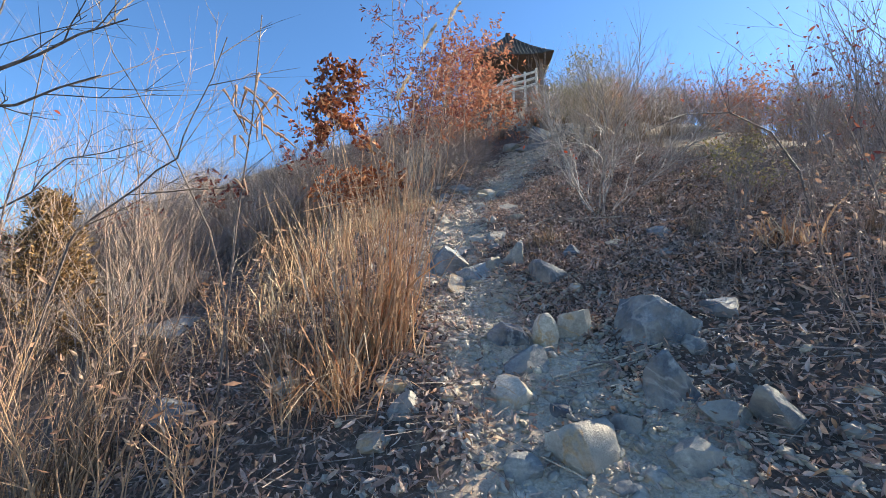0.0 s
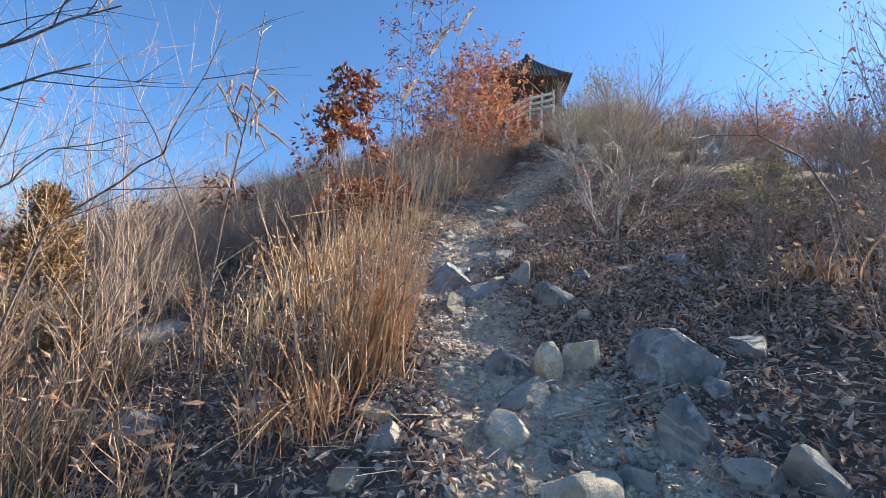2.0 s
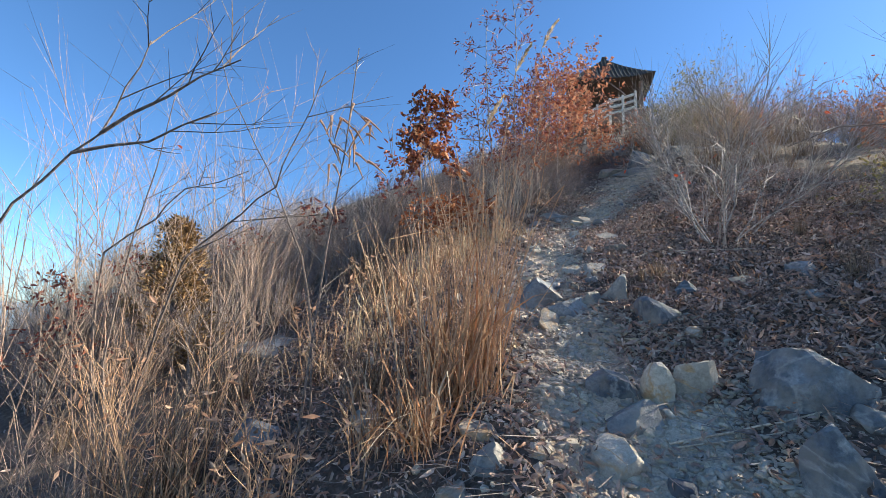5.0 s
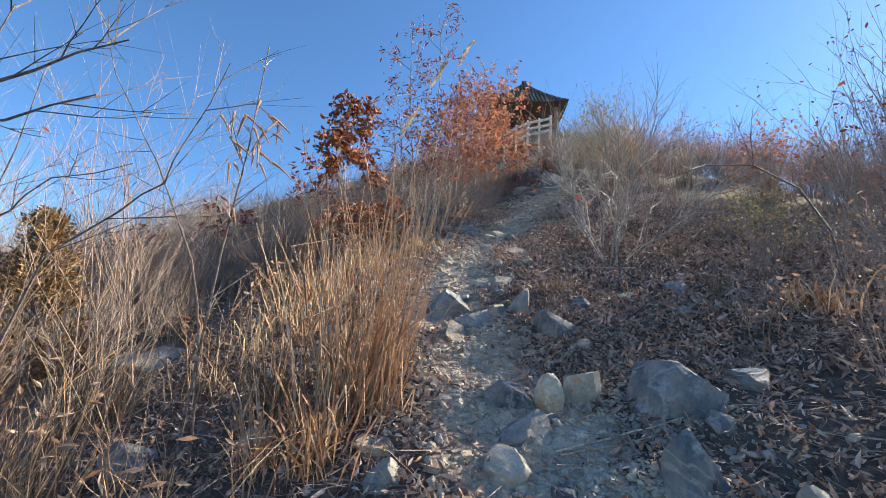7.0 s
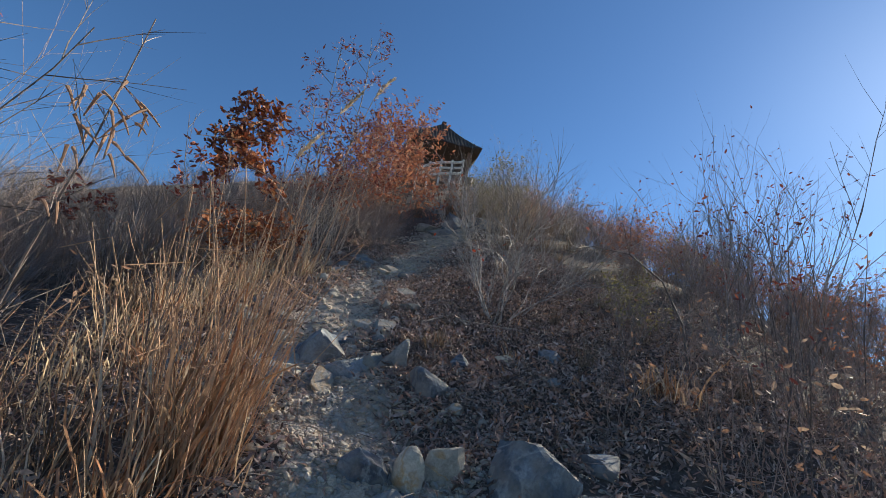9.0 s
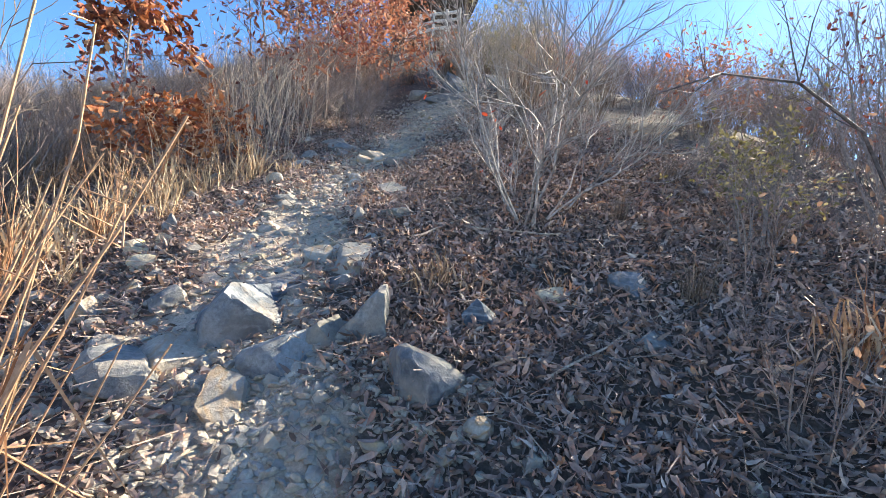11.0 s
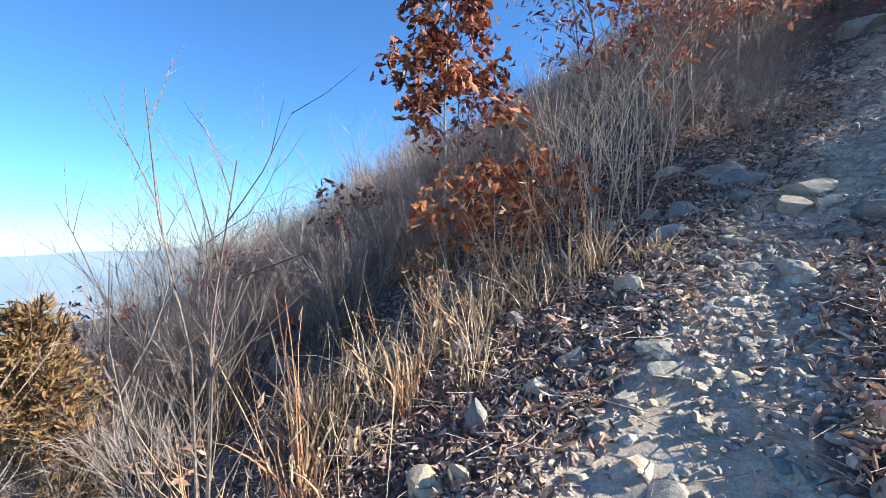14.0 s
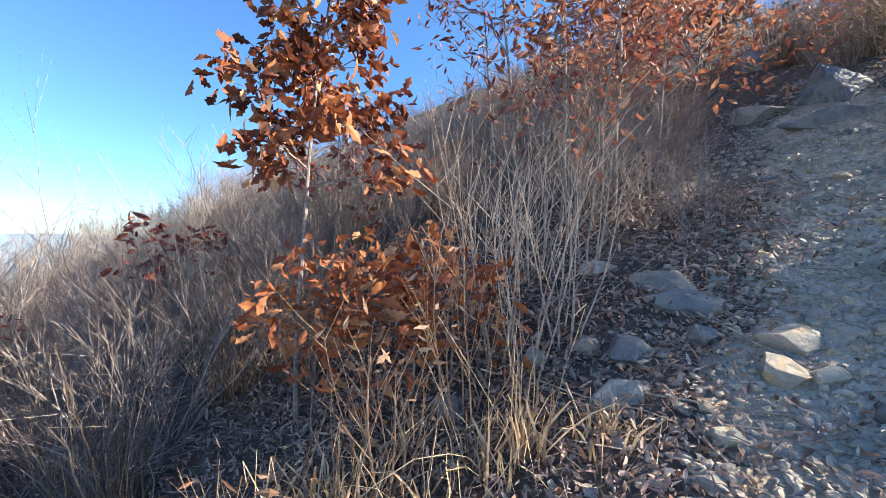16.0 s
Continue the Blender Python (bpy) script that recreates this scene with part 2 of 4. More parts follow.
def lumps(x, y, size, k):
    x, y = np.asarray(x, float) / size, np.asarray(y, float) / size
    i, j = np.floor(x), np.floor(y)
    u, v = x - i, y - j
    u, v = u * u * (3 - 2 * u), v * v * (3 - 2 * v)
    return (hash2(i, j, k) * (1 - u) + hash2(i + 1, j, k) * u) * (1 - v) + (hash2(i, j + 1, k) * (1 - u) + hash2(i + 1, j + 1, k) * u) * v - 0.5


def smooth(a, b, v):
    u = np.clip((v - a) / (b - a), 0, 1)
    return u * u * (3 - 2 * u)


PATH_Y = [-8.0, 0.0, 1.2, 2.0, 2.6, 3.2, 3.8, 4.6, 5.4, 6.3, 7.4, 8.4, 9.6, 12.0, 17.0, 24.0]
PATH_X = [-0.6, 0.35, 0.65, 0.66, 0.42, 0.22, 0.0, 0.04, 0.36, 0.76, 1.28, 1.78, 2.1, 2.7, 3.6, 4.6]


def trodden(x, y):
    """1 in the middle of the path, 0 half a metre and more off it."""
    wide = np.interp(y, [0, 2, 3, 5, 7, 9, 20], [0.7, 0.55, 0.42, 0.46, 0.52, 0.6, 0.5])
    d = np.abs(np.asarray(x) - np.interp(y, PATH_Y, PATH_X)) / wide + 0.75 * lumps(x, y, 0.7, 21) + 0.45 * lumps(x, y, 0.27, 22)
    return (1 - smooth(0.25, 1.3, d)) * (1 - smooth(9.2, 10.6, np.asarray(y, float)))


def ground_z(x, y):
    x, y = np.asarray(x, float), np.asarray(y, float)
    side = np.interp(x, [-400, -60, -15, -8, -3, -1.2, 0, 0.8, 3, 5, 9, 14, 60, 400], [-75, -22, -4.8, -2.45, -1.0, -0.34, 0, 0.1, 0.67, 0.87, 0.4, -1, -17, -60])
    climb = np.interp(y, [-400, -200, -60, 0, 30, 36, 44, 60, 140, 400], [-130, -110, -56, 0, 30, 34.5, 35, 30, -40, -120])
    z = 0.5 * climb + side - 0.1 * smooth(4.3, 6, y) * smooth(2.5, 1.2, np.abs(x))
    z = z - 0.10 * np.exp(-((x - 0.62) / 0.45) ** 2 - ((y - 2.92) / 0.22) ** 2)
    z = np.maximum(z, -75 + 4 * lumps(x, y, 90, 5))
    t = trodden(x, y)
    near = 1 / (1 + (np.hypot(x, y - 4) / 25) ** 2)
    z = z + near * (0.16 * lumps(x, y, 1.7, 1) * (1 - 0.7 * t) + 0.07 * lumps(x, y, 0.45, 2) * (1 - 0.55 * t) + 0.035 * lumps(x, y, 0.16, 3) * (1 - 0.5 * t) + 0.016 * lumps(x, y, 0.075, 4) * (1 - 0.5 * t))
    return z - 0.03 * t


def gz(x, y):
    return float(ground_z(x, y))


def graded(lo, hi, step, far, grow):
    mid = list(np.arange(lo, hi, step))
    out, s = [], step
    v = mid[-1]
    while v < far:
        s *= grow
        v += s
        out.append(v)
    left, s, v = [], step, lo
    while v > -far:
        s *= grow
        v -= s
        left.append(v)
    return np.array(left[::-1] + mid + out)


def mesh_from(name, verts, faces, mat, soft=False):
    me = bpy.data.meshes.new(name)
    verts = np.asarray(verts, dtype=np.float32)
    faces = np.asarray(faces, dtype=np.int32)
    n = faces.shape[1]
    me.vertices.add(len(verts))
    me.vertices.foreach_set("co", verts.ravel())
    me.loops.add(faces.size)
    me.loops.foreach_set("vertex_index", faces.ravel())
    me.polygons.add(len(faces))
    me.polygons.foreach_set("loop_start", np.arange(0, faces.size, n, dtype=np.int32))
    me.polygons.foreach_set("use_smooth", np.full(len(faces), soft))
    me.update(calc_edges=True)
    me.validate()
    me.materials.append(mat)
    return me


gx, gy = graded(-2.6, 3.2, 0.04, 4200, 1.13), graded(0.6, 8.4, 0.04, 4200, 1.13)
X, Y = np.meshgrid(gx, gy)
Z = ground_z(X, Y)
idx = np.arange(X.size).reshape(X.shape)
quads = np.stack([idx[:-1, :-1], idx[:-1, 1:], idx[1:, 1:], idx[1:, :-1]], -1).reshape(-1, 4)
ground = new("ground", mesh_from("ground", np.stack([X, Y, Z], -1).reshape(-1, 3), quads, M_SOIL, True))
att = ground.data.attributes.new("trodden", "FLOAT", "POINT")
att.data.foreach_set("value", trodden(X, Y).astype(np.float32).ravel())
tagged(ground, "steep hillside of dark leaf-strewn soil with a bare dirt path", "ground", kind="structure")

# far ridge across the valley, a plain backdrop with its haze painted as glow
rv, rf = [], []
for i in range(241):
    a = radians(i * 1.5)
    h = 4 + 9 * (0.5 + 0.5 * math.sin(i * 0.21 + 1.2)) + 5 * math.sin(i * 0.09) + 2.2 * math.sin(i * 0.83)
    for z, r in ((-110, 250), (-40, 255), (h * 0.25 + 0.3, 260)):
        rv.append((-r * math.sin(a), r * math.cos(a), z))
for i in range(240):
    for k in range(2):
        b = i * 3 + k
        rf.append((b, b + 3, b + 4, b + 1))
tagged(new("backdrop", mesh_from("backdrop", rv, rf, M_RIDGE, True)), "far ridge across the valley, haze painted on as a blue glow", "hills", kind="structure")

# ---- builders ----
rnd = random.Random(7)


class Geo:
    """Collects triangles of one mesh."""

    def __init__(self):
        self.v, self.f = [], []

    def tube(self, pts, r0, r1, n=4):
        pts = [Vector(p) for p in pts]
        side = None
        rings = []
        for i, p in enumerate(pts):
            d = (pts[min(i + 1, len(pts) - 1)] - pts[max(i - 1, 0)]).normalized()
            a = d.orthogonal().normalized() if side is None else (side - d * side.dot(d)).normalized()
            side = a
            b = d.cross(a)
            r = r0 + (r1 - r0) * i / (len(pts) - 1)
            k = len(self.v)
            for j in range(n):
                w = 2 * math.pi * j / n
                self.v.append(p + (a * math.cos(w) + b * math.sin(w)) * r)
            rings.append(k)
        for k0, k1 in zip(rings, rings[1:]):
            for j in range(n):
                q = (j + 1) % n
                self.f += [(k0 + j, k0 + q, k1 + q), (k0 + j, k1 + q, k1 + j)]
        k = len(self.v)
        self.v.append(pts[-1])
        for j in range(n):
            self.f.append((rings[-1] + j, rings[-1] + (j + 1) % n, k))

    def blade(self, pts, width, face=None):
        pts = [Vector(p) for p in pts]
        k = len(self.v)
        n = len(pts)
        side = face or Vector((rnd.uniform(-1, 1), rnd.uniform(-1, 1), 0)).normalized()
        for i, p in enumerate(pts):
            u = i / (n - 1)
            w = width * (0.55 + 0.45 * math.sin(math.pi * min(u * 1.4, 1))) * (1 - u ** 3) * 0.5
            self.v += [p - side * w, p + side * w]
        for i in range(n - 1):
            a = k + 2 * i
            self.f += [(a, a + 1, a + 3), (a, a + 3, a + 2)]

    def leaf(self, p, d, size, shape, curl=0.3):
        """A leaf from its stalk at p along d, outline from shape: (along, across) pairs of one half."""
        d = Vector(d).normalized()
        s = d.cross(Vector((rnd.uniform(-1, 1), rnd.uniform(-1, 1), rnd.uniform(-1, 1)))).normalized()
        u = s.cross(d)
        k = len(self.v)
        c = curl * rnd.uniform(-1, 1.6)
        fold = rnd.uniform(0.1, 0.6)
        def at(a, w):
            return Vector(p) + (d * a + s * w + u * (abs(w) * fold + c * a * a)) * size
        m = len(shape)
        self.v += [at(0, 0)] + [at(a, 0) for a, w in shape] + [at(1, 0)]
        for sgn in (1, -1):
            b = len(self.v)
            self.v += [at(a, sgn * w) for a, w in shape]
            rim = [k] + [b + i for i in range(m)] + [k + m + 1]
            rib = [k + i for i in range(m + 2)]
            for i in range(m + 1):
                if i == 0:
                    self.f.append((rib[0], rib[1], rim[1]))
                elif i == m:
                    self.f.append((rib[m], rib[m + 1], rim[m]))
                else:
                    self.f += [(rib[i], rib[i + 1], rim[i + 1]), (rib[i], rim[i + 1], rim[i])]

    def mesh(self, name, mat, soft=False):
        return mesh_from(name, [tuple(p) for p in self.v], self.f, mat, soft)


SLIM = [(0.4, 0.16)]
OVAL = [(0.3, 0.2), (0.7, 0.19)]
OAK = [(0.18, 0.13), (0.3, 0.10), (0.45, 0.27), (0.55, 0.17), (0.72, 0.30), (0.85, 0.14)]


def part(name, geo, mat, parent, label=""):
    ob = new(name, geo.mesh(name, mat) if isinstance(geo, Geo) else geo)
    ob.parent = parent
    if label:
        ob["label"] = label
    return ob


def wander(p, d, length, steps, wob, lift=0.0):
    """A crooked line from p along d."""
    p, d = Vector(p), Vector(d).normalized()
    out = [p.copy()]
    for _ in range(steps):
        d = (d + Vector((rnd.uniform(-1, 1), rnd.uniform(-1, 1), rnd.uniform(-1, 1))) * wob + Vector((0, 0, lift))).normalized()
        p = p + d * (length / steps)
        out.append(p.copy())
    return out


def tilted(d, ang):
    """d turned by about ang radians to a random side."""
    d = Vector(d).normalized()
    o = d.orthogonal().normalized()
    o.rotate(Matrix.Rotation(rnd.uniform(0, 2 * math.pi), 3, d))
    return (d * math.cos(ang) + o * math.sin(ang)).normalized()


def branch(geo, p, d, length, r, depth, wob=0.16, lift=0.05, kids=4, spread=0.6, sides=4, tips=None, shrink=0.55):
    pts = wander(p, d, length, 4 if depth else 2, wob, lift)
    geo.tube(pts, r, r * (0.35 if depth else 0.25), sides)
    if depth == 0:
        if tips is not None:
            tips.append((pts[-1], (pts[-1] - pts[-2]).normalized()))
            tips.append((pts[1], (pts[2] - pts[1]).normalized()))
        return
    for i in range(kids):
        u = rnd.uniform(0.3, 0.98) * (len(pts) - 1)
        k = min(int(u), len(pts) - 2)
        q = pts[k].lerp(pts[k + 1], u - k)
        branch(geo, q, tilted(pts[k + 1] - pts[k], rnd.uniform(0.5, 1.3) * spread), length * shrink * rnd.uniform(0.6, 1.25), r * 0.5, depth - 1, wob, lift, kids, spread, 3, tips, shrink)


def base_at(name, x, y, sink=0.0):
    ob = new(name)
    ob.location = (x, y, gz(x, y) - sink)
    return ob


# ---- rocks ----
def rock_mesh(seed, w, d, h, sharp=0.35):
    """A broken stone: a lumpy block chipped by flat cuts, resting a little sunk."""
    r = random.Random(seed)
    bm = bmesh.new()
    bmesh.ops.create_icosphere(bm, subdivisions=4 if w > 0.13 else 3, radius=1)
    cuts = [(Vector((r.gauss(0, 1), r.gauss(0, 1), r.gauss(0, 0.9))).normalized(), r.uniform(0.5, 0.8)) for _ in range(15)]
    off = Vector((seed * 1.37, seed * 0.71, seed * 2.11))
    for v in bm.verts:
        p = v.co * (1.05 + 0.14 * noise.noise(v.co * 1.1 + off))
        for nrm, far in cuts:
            over = p.dot(nrm) - far
            if over > 0:
                p = p - nrm * over
        p = p + p.normalized() * (0.05 * noise.noise(p * 2.3 + off) + 0.03 * noise.noise(p * 6 + off) + 0.014 * noise.noise(p * 15 + off))
        v.co = Vector((p.x * w * 0.72, p.y * d * 0.72, p.z * h * 0.72))
    for f in bm.faces:
        f.smooth = True
    me = bpy.data.meshes.new("rock")
    bm.to_mesh(me)
    bm.free()
    me.set_sharp_from_angle(angle=radians(22))
    return me


ROCKS = {"grey": (M_ROCK, "blue-grey angular rock lying in the dirt of the path"), "tan": (M_TANROCK, "pale tan broken rock lying on the path"),
         "dark": (M_DARKROCK, "dark slate rock with pale veins set in the path"), "ochre": (M_YELLOWROCK, "small ochre stone beside the dirt path")}
rock_count = 0
rock_spots = []


def rock(x, y, w, h, kind="grey", deep=None, turn=None, lean=0.0, side=0.0):
    """A rock at x, y: w across, h high as seen, leaning back by lean degrees."""
    global rock_count
    rock_count += 1
    deep = deep or w * rnd.uniform(0.7, 0.95)
    me = rock_mesh(rock_count, w, deep, max(h, 0.35 * w))
    me.materials.append(ROCKS[kind][0])
    ob = new("rock", me)
    tall = max(h, 0.35 * w)
    ob.matrix_basis = pose(x, y + deep * 0.2, gz(x, y + deep * 0.2) - tall * 0.05, 24 + lean, side, rnd.uniform(-25, 25) if turn is None else turn)
    rock_spots.append((x, y, w))
    return tagged(ob, ROCKS[kind][1], "rock", "rocks of the hillside")


# stones at the foot of the climb
rock(0.42, 2.56, 0.22, 0.17, "dark"), rock(0.59, 2.52, 0.13, 0.24, "tan", 0.14), rock(0.76, 2.54, 0.20, 0.27, "tan", 0.15, 8)
rock(0.44, 2.33, 0.22, 0.17, "grey"), rock(0.35, 2.12, 0.23, 0.15, "tan", 0.17, -20), rock(-0.31, 1.99, 0.18, 0.10, "tan"), rock(-0.18, 2.10, 0.17, 0.12, "grey")
rock(0.02, 2.13, 0.09, 0.06, "tan"), rock(0.15, 2.22, 0.10, 0.08, "tan"), rock(0.57, 1.83, 0.26, 0.2, "tan", 0.22), rock(0.77, 1.88, 0.15, 0.11, "grey")
rock(1.02, 1.97, 0.24, 0.3, "dark", 0.22, -18), rock(1.18, 2.36, 0.42, 0.28, "dark", 0.34, 10), rock(1.18, 1.80, 0.20, 0.14, "grey"), rock(1.36, 1.74, 0.14, 0.33, "grey", 0.12, -30, 0, -26)
rock(1.56, 2.42, 0.2, 0.14, "dark"), rock(1.29, 2.23, 0.12, 0.08, "grey"), rock(-0.25, 2.29, 0.17, 0.08, "tan"), rock(-0.95, 2.64, 0.20, 0.09, "grey")
rock(-1.62, 2.70, 0.26, 0.22, "dark"), rock(-2.70, 4.3, 0.5, 0.24, "tan"), rock(1.48, 3.56, 0.15, 0.08, "ochre"), rock(0.95, 1.66, 0.19, 0.13, "grey"), rock(0.30, 1.74, 0.16, 0.10, "grey")
# the ledge of grey rock across the path
rock(0.03, 3.66, 0.36, 0.36, "dark", 0.42, -24), rock(0.09, 3.84, 0.24, 0.14, "dark", 0.3, -24), rock(0.25, 3.42, 0.28, 0.20, "dark", 0.22), rock(0.58, 3.52, 0.2, 0.28, "grey", 0.24, 25, 0, 20)
rock(0.40, 3.50, 0.18, 0.16, "grey", 0.16, 5), rock(-0.18, 3.56, 0.22, 0.16, "tan", 0.2), rock(-0.30, 3.42, 0.24, 0.2, "grey", 0.2), rock(0.10, 3.30, 0.2, 0.16, "tan", 0.18)
rock(0.81, 3.20, 0.29, 0.22, "grey", 0.22, -24), rock(1.06, 3.46, 0.15, 0.15, "dark"), rock(1.78, 3.44, 0.2, 0.11, "dark"), rock(1.68, 3.14, 0.16, 0.06, "grey")
rock(0.34, 4.14, 0.17, 0.10, "tan"), rock(0.51, 4.02, 0.24, 0.15, "tan", 0.3, -38), rock(0.47, 3.86, 0.11, 0.11, "dark"), rock(0.18, 3.97, 0.10, 0.08, "tan"), rock(0.26, 3.83, 0.09, 0.07, "grey"), rock(0.36, 3.78, 0.08, 0.06, "tan")
# pale stones along the outer edge
rock(-0.72, 4.53, 0.16, 0.11, "ochre"), rock(-0.59, 4.57, 0.10, 0.10, "ochre"), rock(-0.60, 4.34, 0.13, 0.11, "ochre"), rock(-0.68, 3.99, 0.17, 0.14, "tan"), rock(-0.55, 4.12, 0.09, 0.11, "tan")
rock(-1.02, 4.24, 0.16, 0.09, "tan"), rock(-0.66, 4.84, 0.11, 0.24, "grey", 0.09, -6, -16), rock(-0.32, 3.93, 0.15, 0.12, "grey"), rock(-0.71, 3.70, 0.16, 0.12, "tan"), rock(-0.91, 3.95, 0.12, 0.10, "grey")
rock(-0.89, 3.72, 0.16, 0.16, "grey"), rock(-0.45, 3.66, 0.14, 0.10, "tan"), rock(-0.40, 4.42, 0.10, 0.06, "tan"), rock(-0.66, 4.11, 0.10, 0.09, "ochre"), rock(-0.48, 4.22, 0.08, 0.07, "tan"), rock(-0.56, 3.82, 0.10, 0.08, "tan"), rock(-2.9, 4.33, 0.3, 0.2, "grey")
# along the path higher up
rock(0.82, 4.57, 0.18, 0.12, "grey"), rock(0.79, 5.15, 0.26, 0.13, "grey"), rock(-0.01, 4.67, 0.12, 0.06, "tan"), rock(0.09, 4.61, 0.12, 0.05, "grey"), rock(0.05, 5.08, 0.14, 0.06, "grey"), rock(0.55, 4.6, 0.11, 0.11, "tan")
rock(-0.16, 5.65, 0.13, 0.13, "tan"), rock(-1.01, 5.38, 0.2, 0.17, "grey"), rock(-0.77, 5.58, 0.11, 0.13, "tan"), rock(0.31, 6.82, 0.30, 0.17, "grey"), rock(0.04, 6.48, 0.24, 0.16, "grey"), rock(0.52, 5.7, 0.18, 0.15, "tan")
rock(0.73, 6.55, 0.29, 0.13, "tan", 0.2, 18), rock(0.02, 5.17, 0.17, 0.08, "grey"), rock(-0.09, 4.96, 0.08, 0.09, "grey"), rock(-0.34, 5.18, 0.11, 0.1, "grey"), rock(-0.46, 5.03, 0.11, 0.07, "tan"), rock(0.1, 5.05, 0.08, 0.05, "tan")
rock(-1.91, 5.0, 0.3, 0.16, "grey"), rock(-3.2, 5.8, 0.22, 0.22, "grey"), rock(0.55, 5.4, 0.10, 0.08, "grey"), rock(0.86, 6.12, 0.18, 0.14, "grey"), rock(0.60, 6.37, 0.2, 0.12, "tan"), rock(0.34, 6.6, 0.14, 0.12, "grey")
rock(0.27, 7.0, 0.3, 0.14, "grey", 0.2), rock(-0.16, 6.58, 0.16, 0.12, "tan"), rock(-0.03, 6.24, 0.22, 0.12, "grey"), rock(-0.78, 6.3, 0.19, 0.11, "grey"), rock(0.31, 6.2, 0.11, 0.07, "tan"), rock(0.30, 6.04, 0.10, 0.10, "ochre"), rock(0.54, 6.06, 0.10, 0.04, "tan")
rock(0.72, 6.34, 0.11, 0.1, "tan"), rock(-0.43, 6.48, 0.14, 0.14, "tan"), rock(-0.12, 7.27, 0.2, 0.1, "tan")
# outcrop above the path
rock(2.30, 9.65, 0.55, 0.6, "dark", 0.5), rock(2.0, 9.1, 0.6, 0.2, "grey", 0.35), rock(2.75, 11.8, 0.95, 0.65, "dark", 0.7), rock(1.75, 9.9, 0.4, 0.35, "grey"), rock(2.9, 9.3, 0.5, 0.4, "dark")
# smaller loose stones between them
for i in range(290):
    y = rnd.uniform(1.2, 8.8) if i < 240 else rnd.uniform(5.6, 9.4)
    x = float(np.interp(y, PATH_Y, PATH_X)) + rnd.gauss(0, 0.5)
    w = rnd.uniform(0.045, 0.11)
    if all(math.hypot(x - a, y - b) > 0.5 * (c + w) for a, b, c in rock_spots):
        rock(x, y, w, w * rnd.uniform(0.4, 0.7), rnd.choice(("tan", "grey", "tan", "ochre")) if rnd.random() < 0.9 else "dark")


# ---- loose ground cover, joined ----
rng = np.random.default_rng(5)


def turns(a, b, c):
    """Rotation matrices for arrays of Euler angles."""
    ca, sa, cb, sb, cc, sc = np.cos(a), np.sin(a), np.cos(b), np.sin(b), np.cos(c), np.sin(c)
    return np.stack([np.stack([cb * cc, sa * sb * cc - ca * sc, ca * sb * cc + sa * sc], -1),
                     np.stack([cb * sc, sa * sb * sc + ca * cc, ca * sb * sc - sa * cc], -1),
                     np.stack([-sb, sa * cb, ca * cb], -1)], -2)


def scattered(name, shapes, count, pick, chance, size, flat, lift, mat, label, category):
    """Many small loose pieces in one mesh, lying on the slope."""
    xs, ys = np.empty(0), np.empty(0)
    while len(xs) < count:
        x, y = pick(count)
        ok = rng.random(len(x)) < chance(x, y)
        xs, ys = np.append(xs, x[ok]), np.append(ys, y[ok])
    xs, ys = xs[:count], ys[:count]
    s = size(count)
    at = np.stack([xs, ys, ground_z(xs, ys) + lift(s)], -1)
    rot = turns(0.46 + rng.normal(0, flat, count), rng.normal(0, flat, count), rng.uniform(0, 6.283, count))
    which = rng.integers(0, len(shapes), count)
    vs, fs, k = [], [], 0
    for n, (v, f) in enumerate(shapes):
        m = which == n
        w = np.einsum("nij,vj->nvi", rot[m] * s[m][:, None, None], v) + at[m][:, None, :]
        vs.append(w.reshape(-1, 3))
        fs.append((f[None] + (k + np.arange(len(w)) * len(v))[:, None, None]).reshape(-1, f.shape[1]))
        k += len(w) * len(v)
    ob = new(name, mesh_from(name, np.concatenate(vs), np.concatenate(fs), mat))
    return tagged(ob, label, category, kind="stuff")


def within(n, boxes):
    """Random places in boxes (share, x0, x1, y0, y1)."""
    p = np.array([b[0] for b in boxes], float)
    b = np.array([b[1:] for b in boxes])[rng.choice(len(boxes), n, p=p / p.sum())]
    return b[:, 0] + (b[:, 1] - b[:, 0]) * rng.random(n), b[:, 2] + (b[:, 3] - b[:, 2]) * rng.random(n)


def along_path(n, spread=0.45):
    pick = rng.random(n)
    y = np.where(pick < 0.5, rng.uniform(0.9, 10.5, n), np.where(pick < 0.75, rng.uniform(1.2, 3.6, n), rng.uniform(4.8, 9.2, n)))
    return np.interp(y, PATH_Y, PATH_X) + rng.normal(0, spread, n), y


def shape_of(build):
    g = Geo()
    build(g)
    return np.array([tuple(p) for p in g.v]), np.array(g.f)


def pebble(g):
    bm = bmesh.new()
    bmesh.ops.create_icosphere(bm, subdivisions=1, radius=0.5)
    sx, sy, sz = rnd.uniform(0.7, 1.1), rnd.uniform(0.6, 1.0), rnd.uniform(0.3, 0.6)
    for v in bm.verts:
        q = v.co * rnd.uniform(0.75, 1.15)
        g.v.append(Vector((q.x * sx, q.y * sy, q.z * sz)))
    g.f = [tuple(v.index for v in f.verts) for f in bm.faces]
    bm.free()


pebbles = [shape_of(pebble) for _ in range(14)]
scattered("gravel", pebbles, 26000, along_path, lambda x, y: 0.3 + 0.7 * (lumps(x, y, 0.5, 9) + 0.5), lambda n: np.minimum(0.010 + rng.exponential(0.02, n), 0.075), 0.4, lambda s: s * 0.04,
          M_GRAVEL, "loose angular gravel strewn over the dirt path", "gravel")

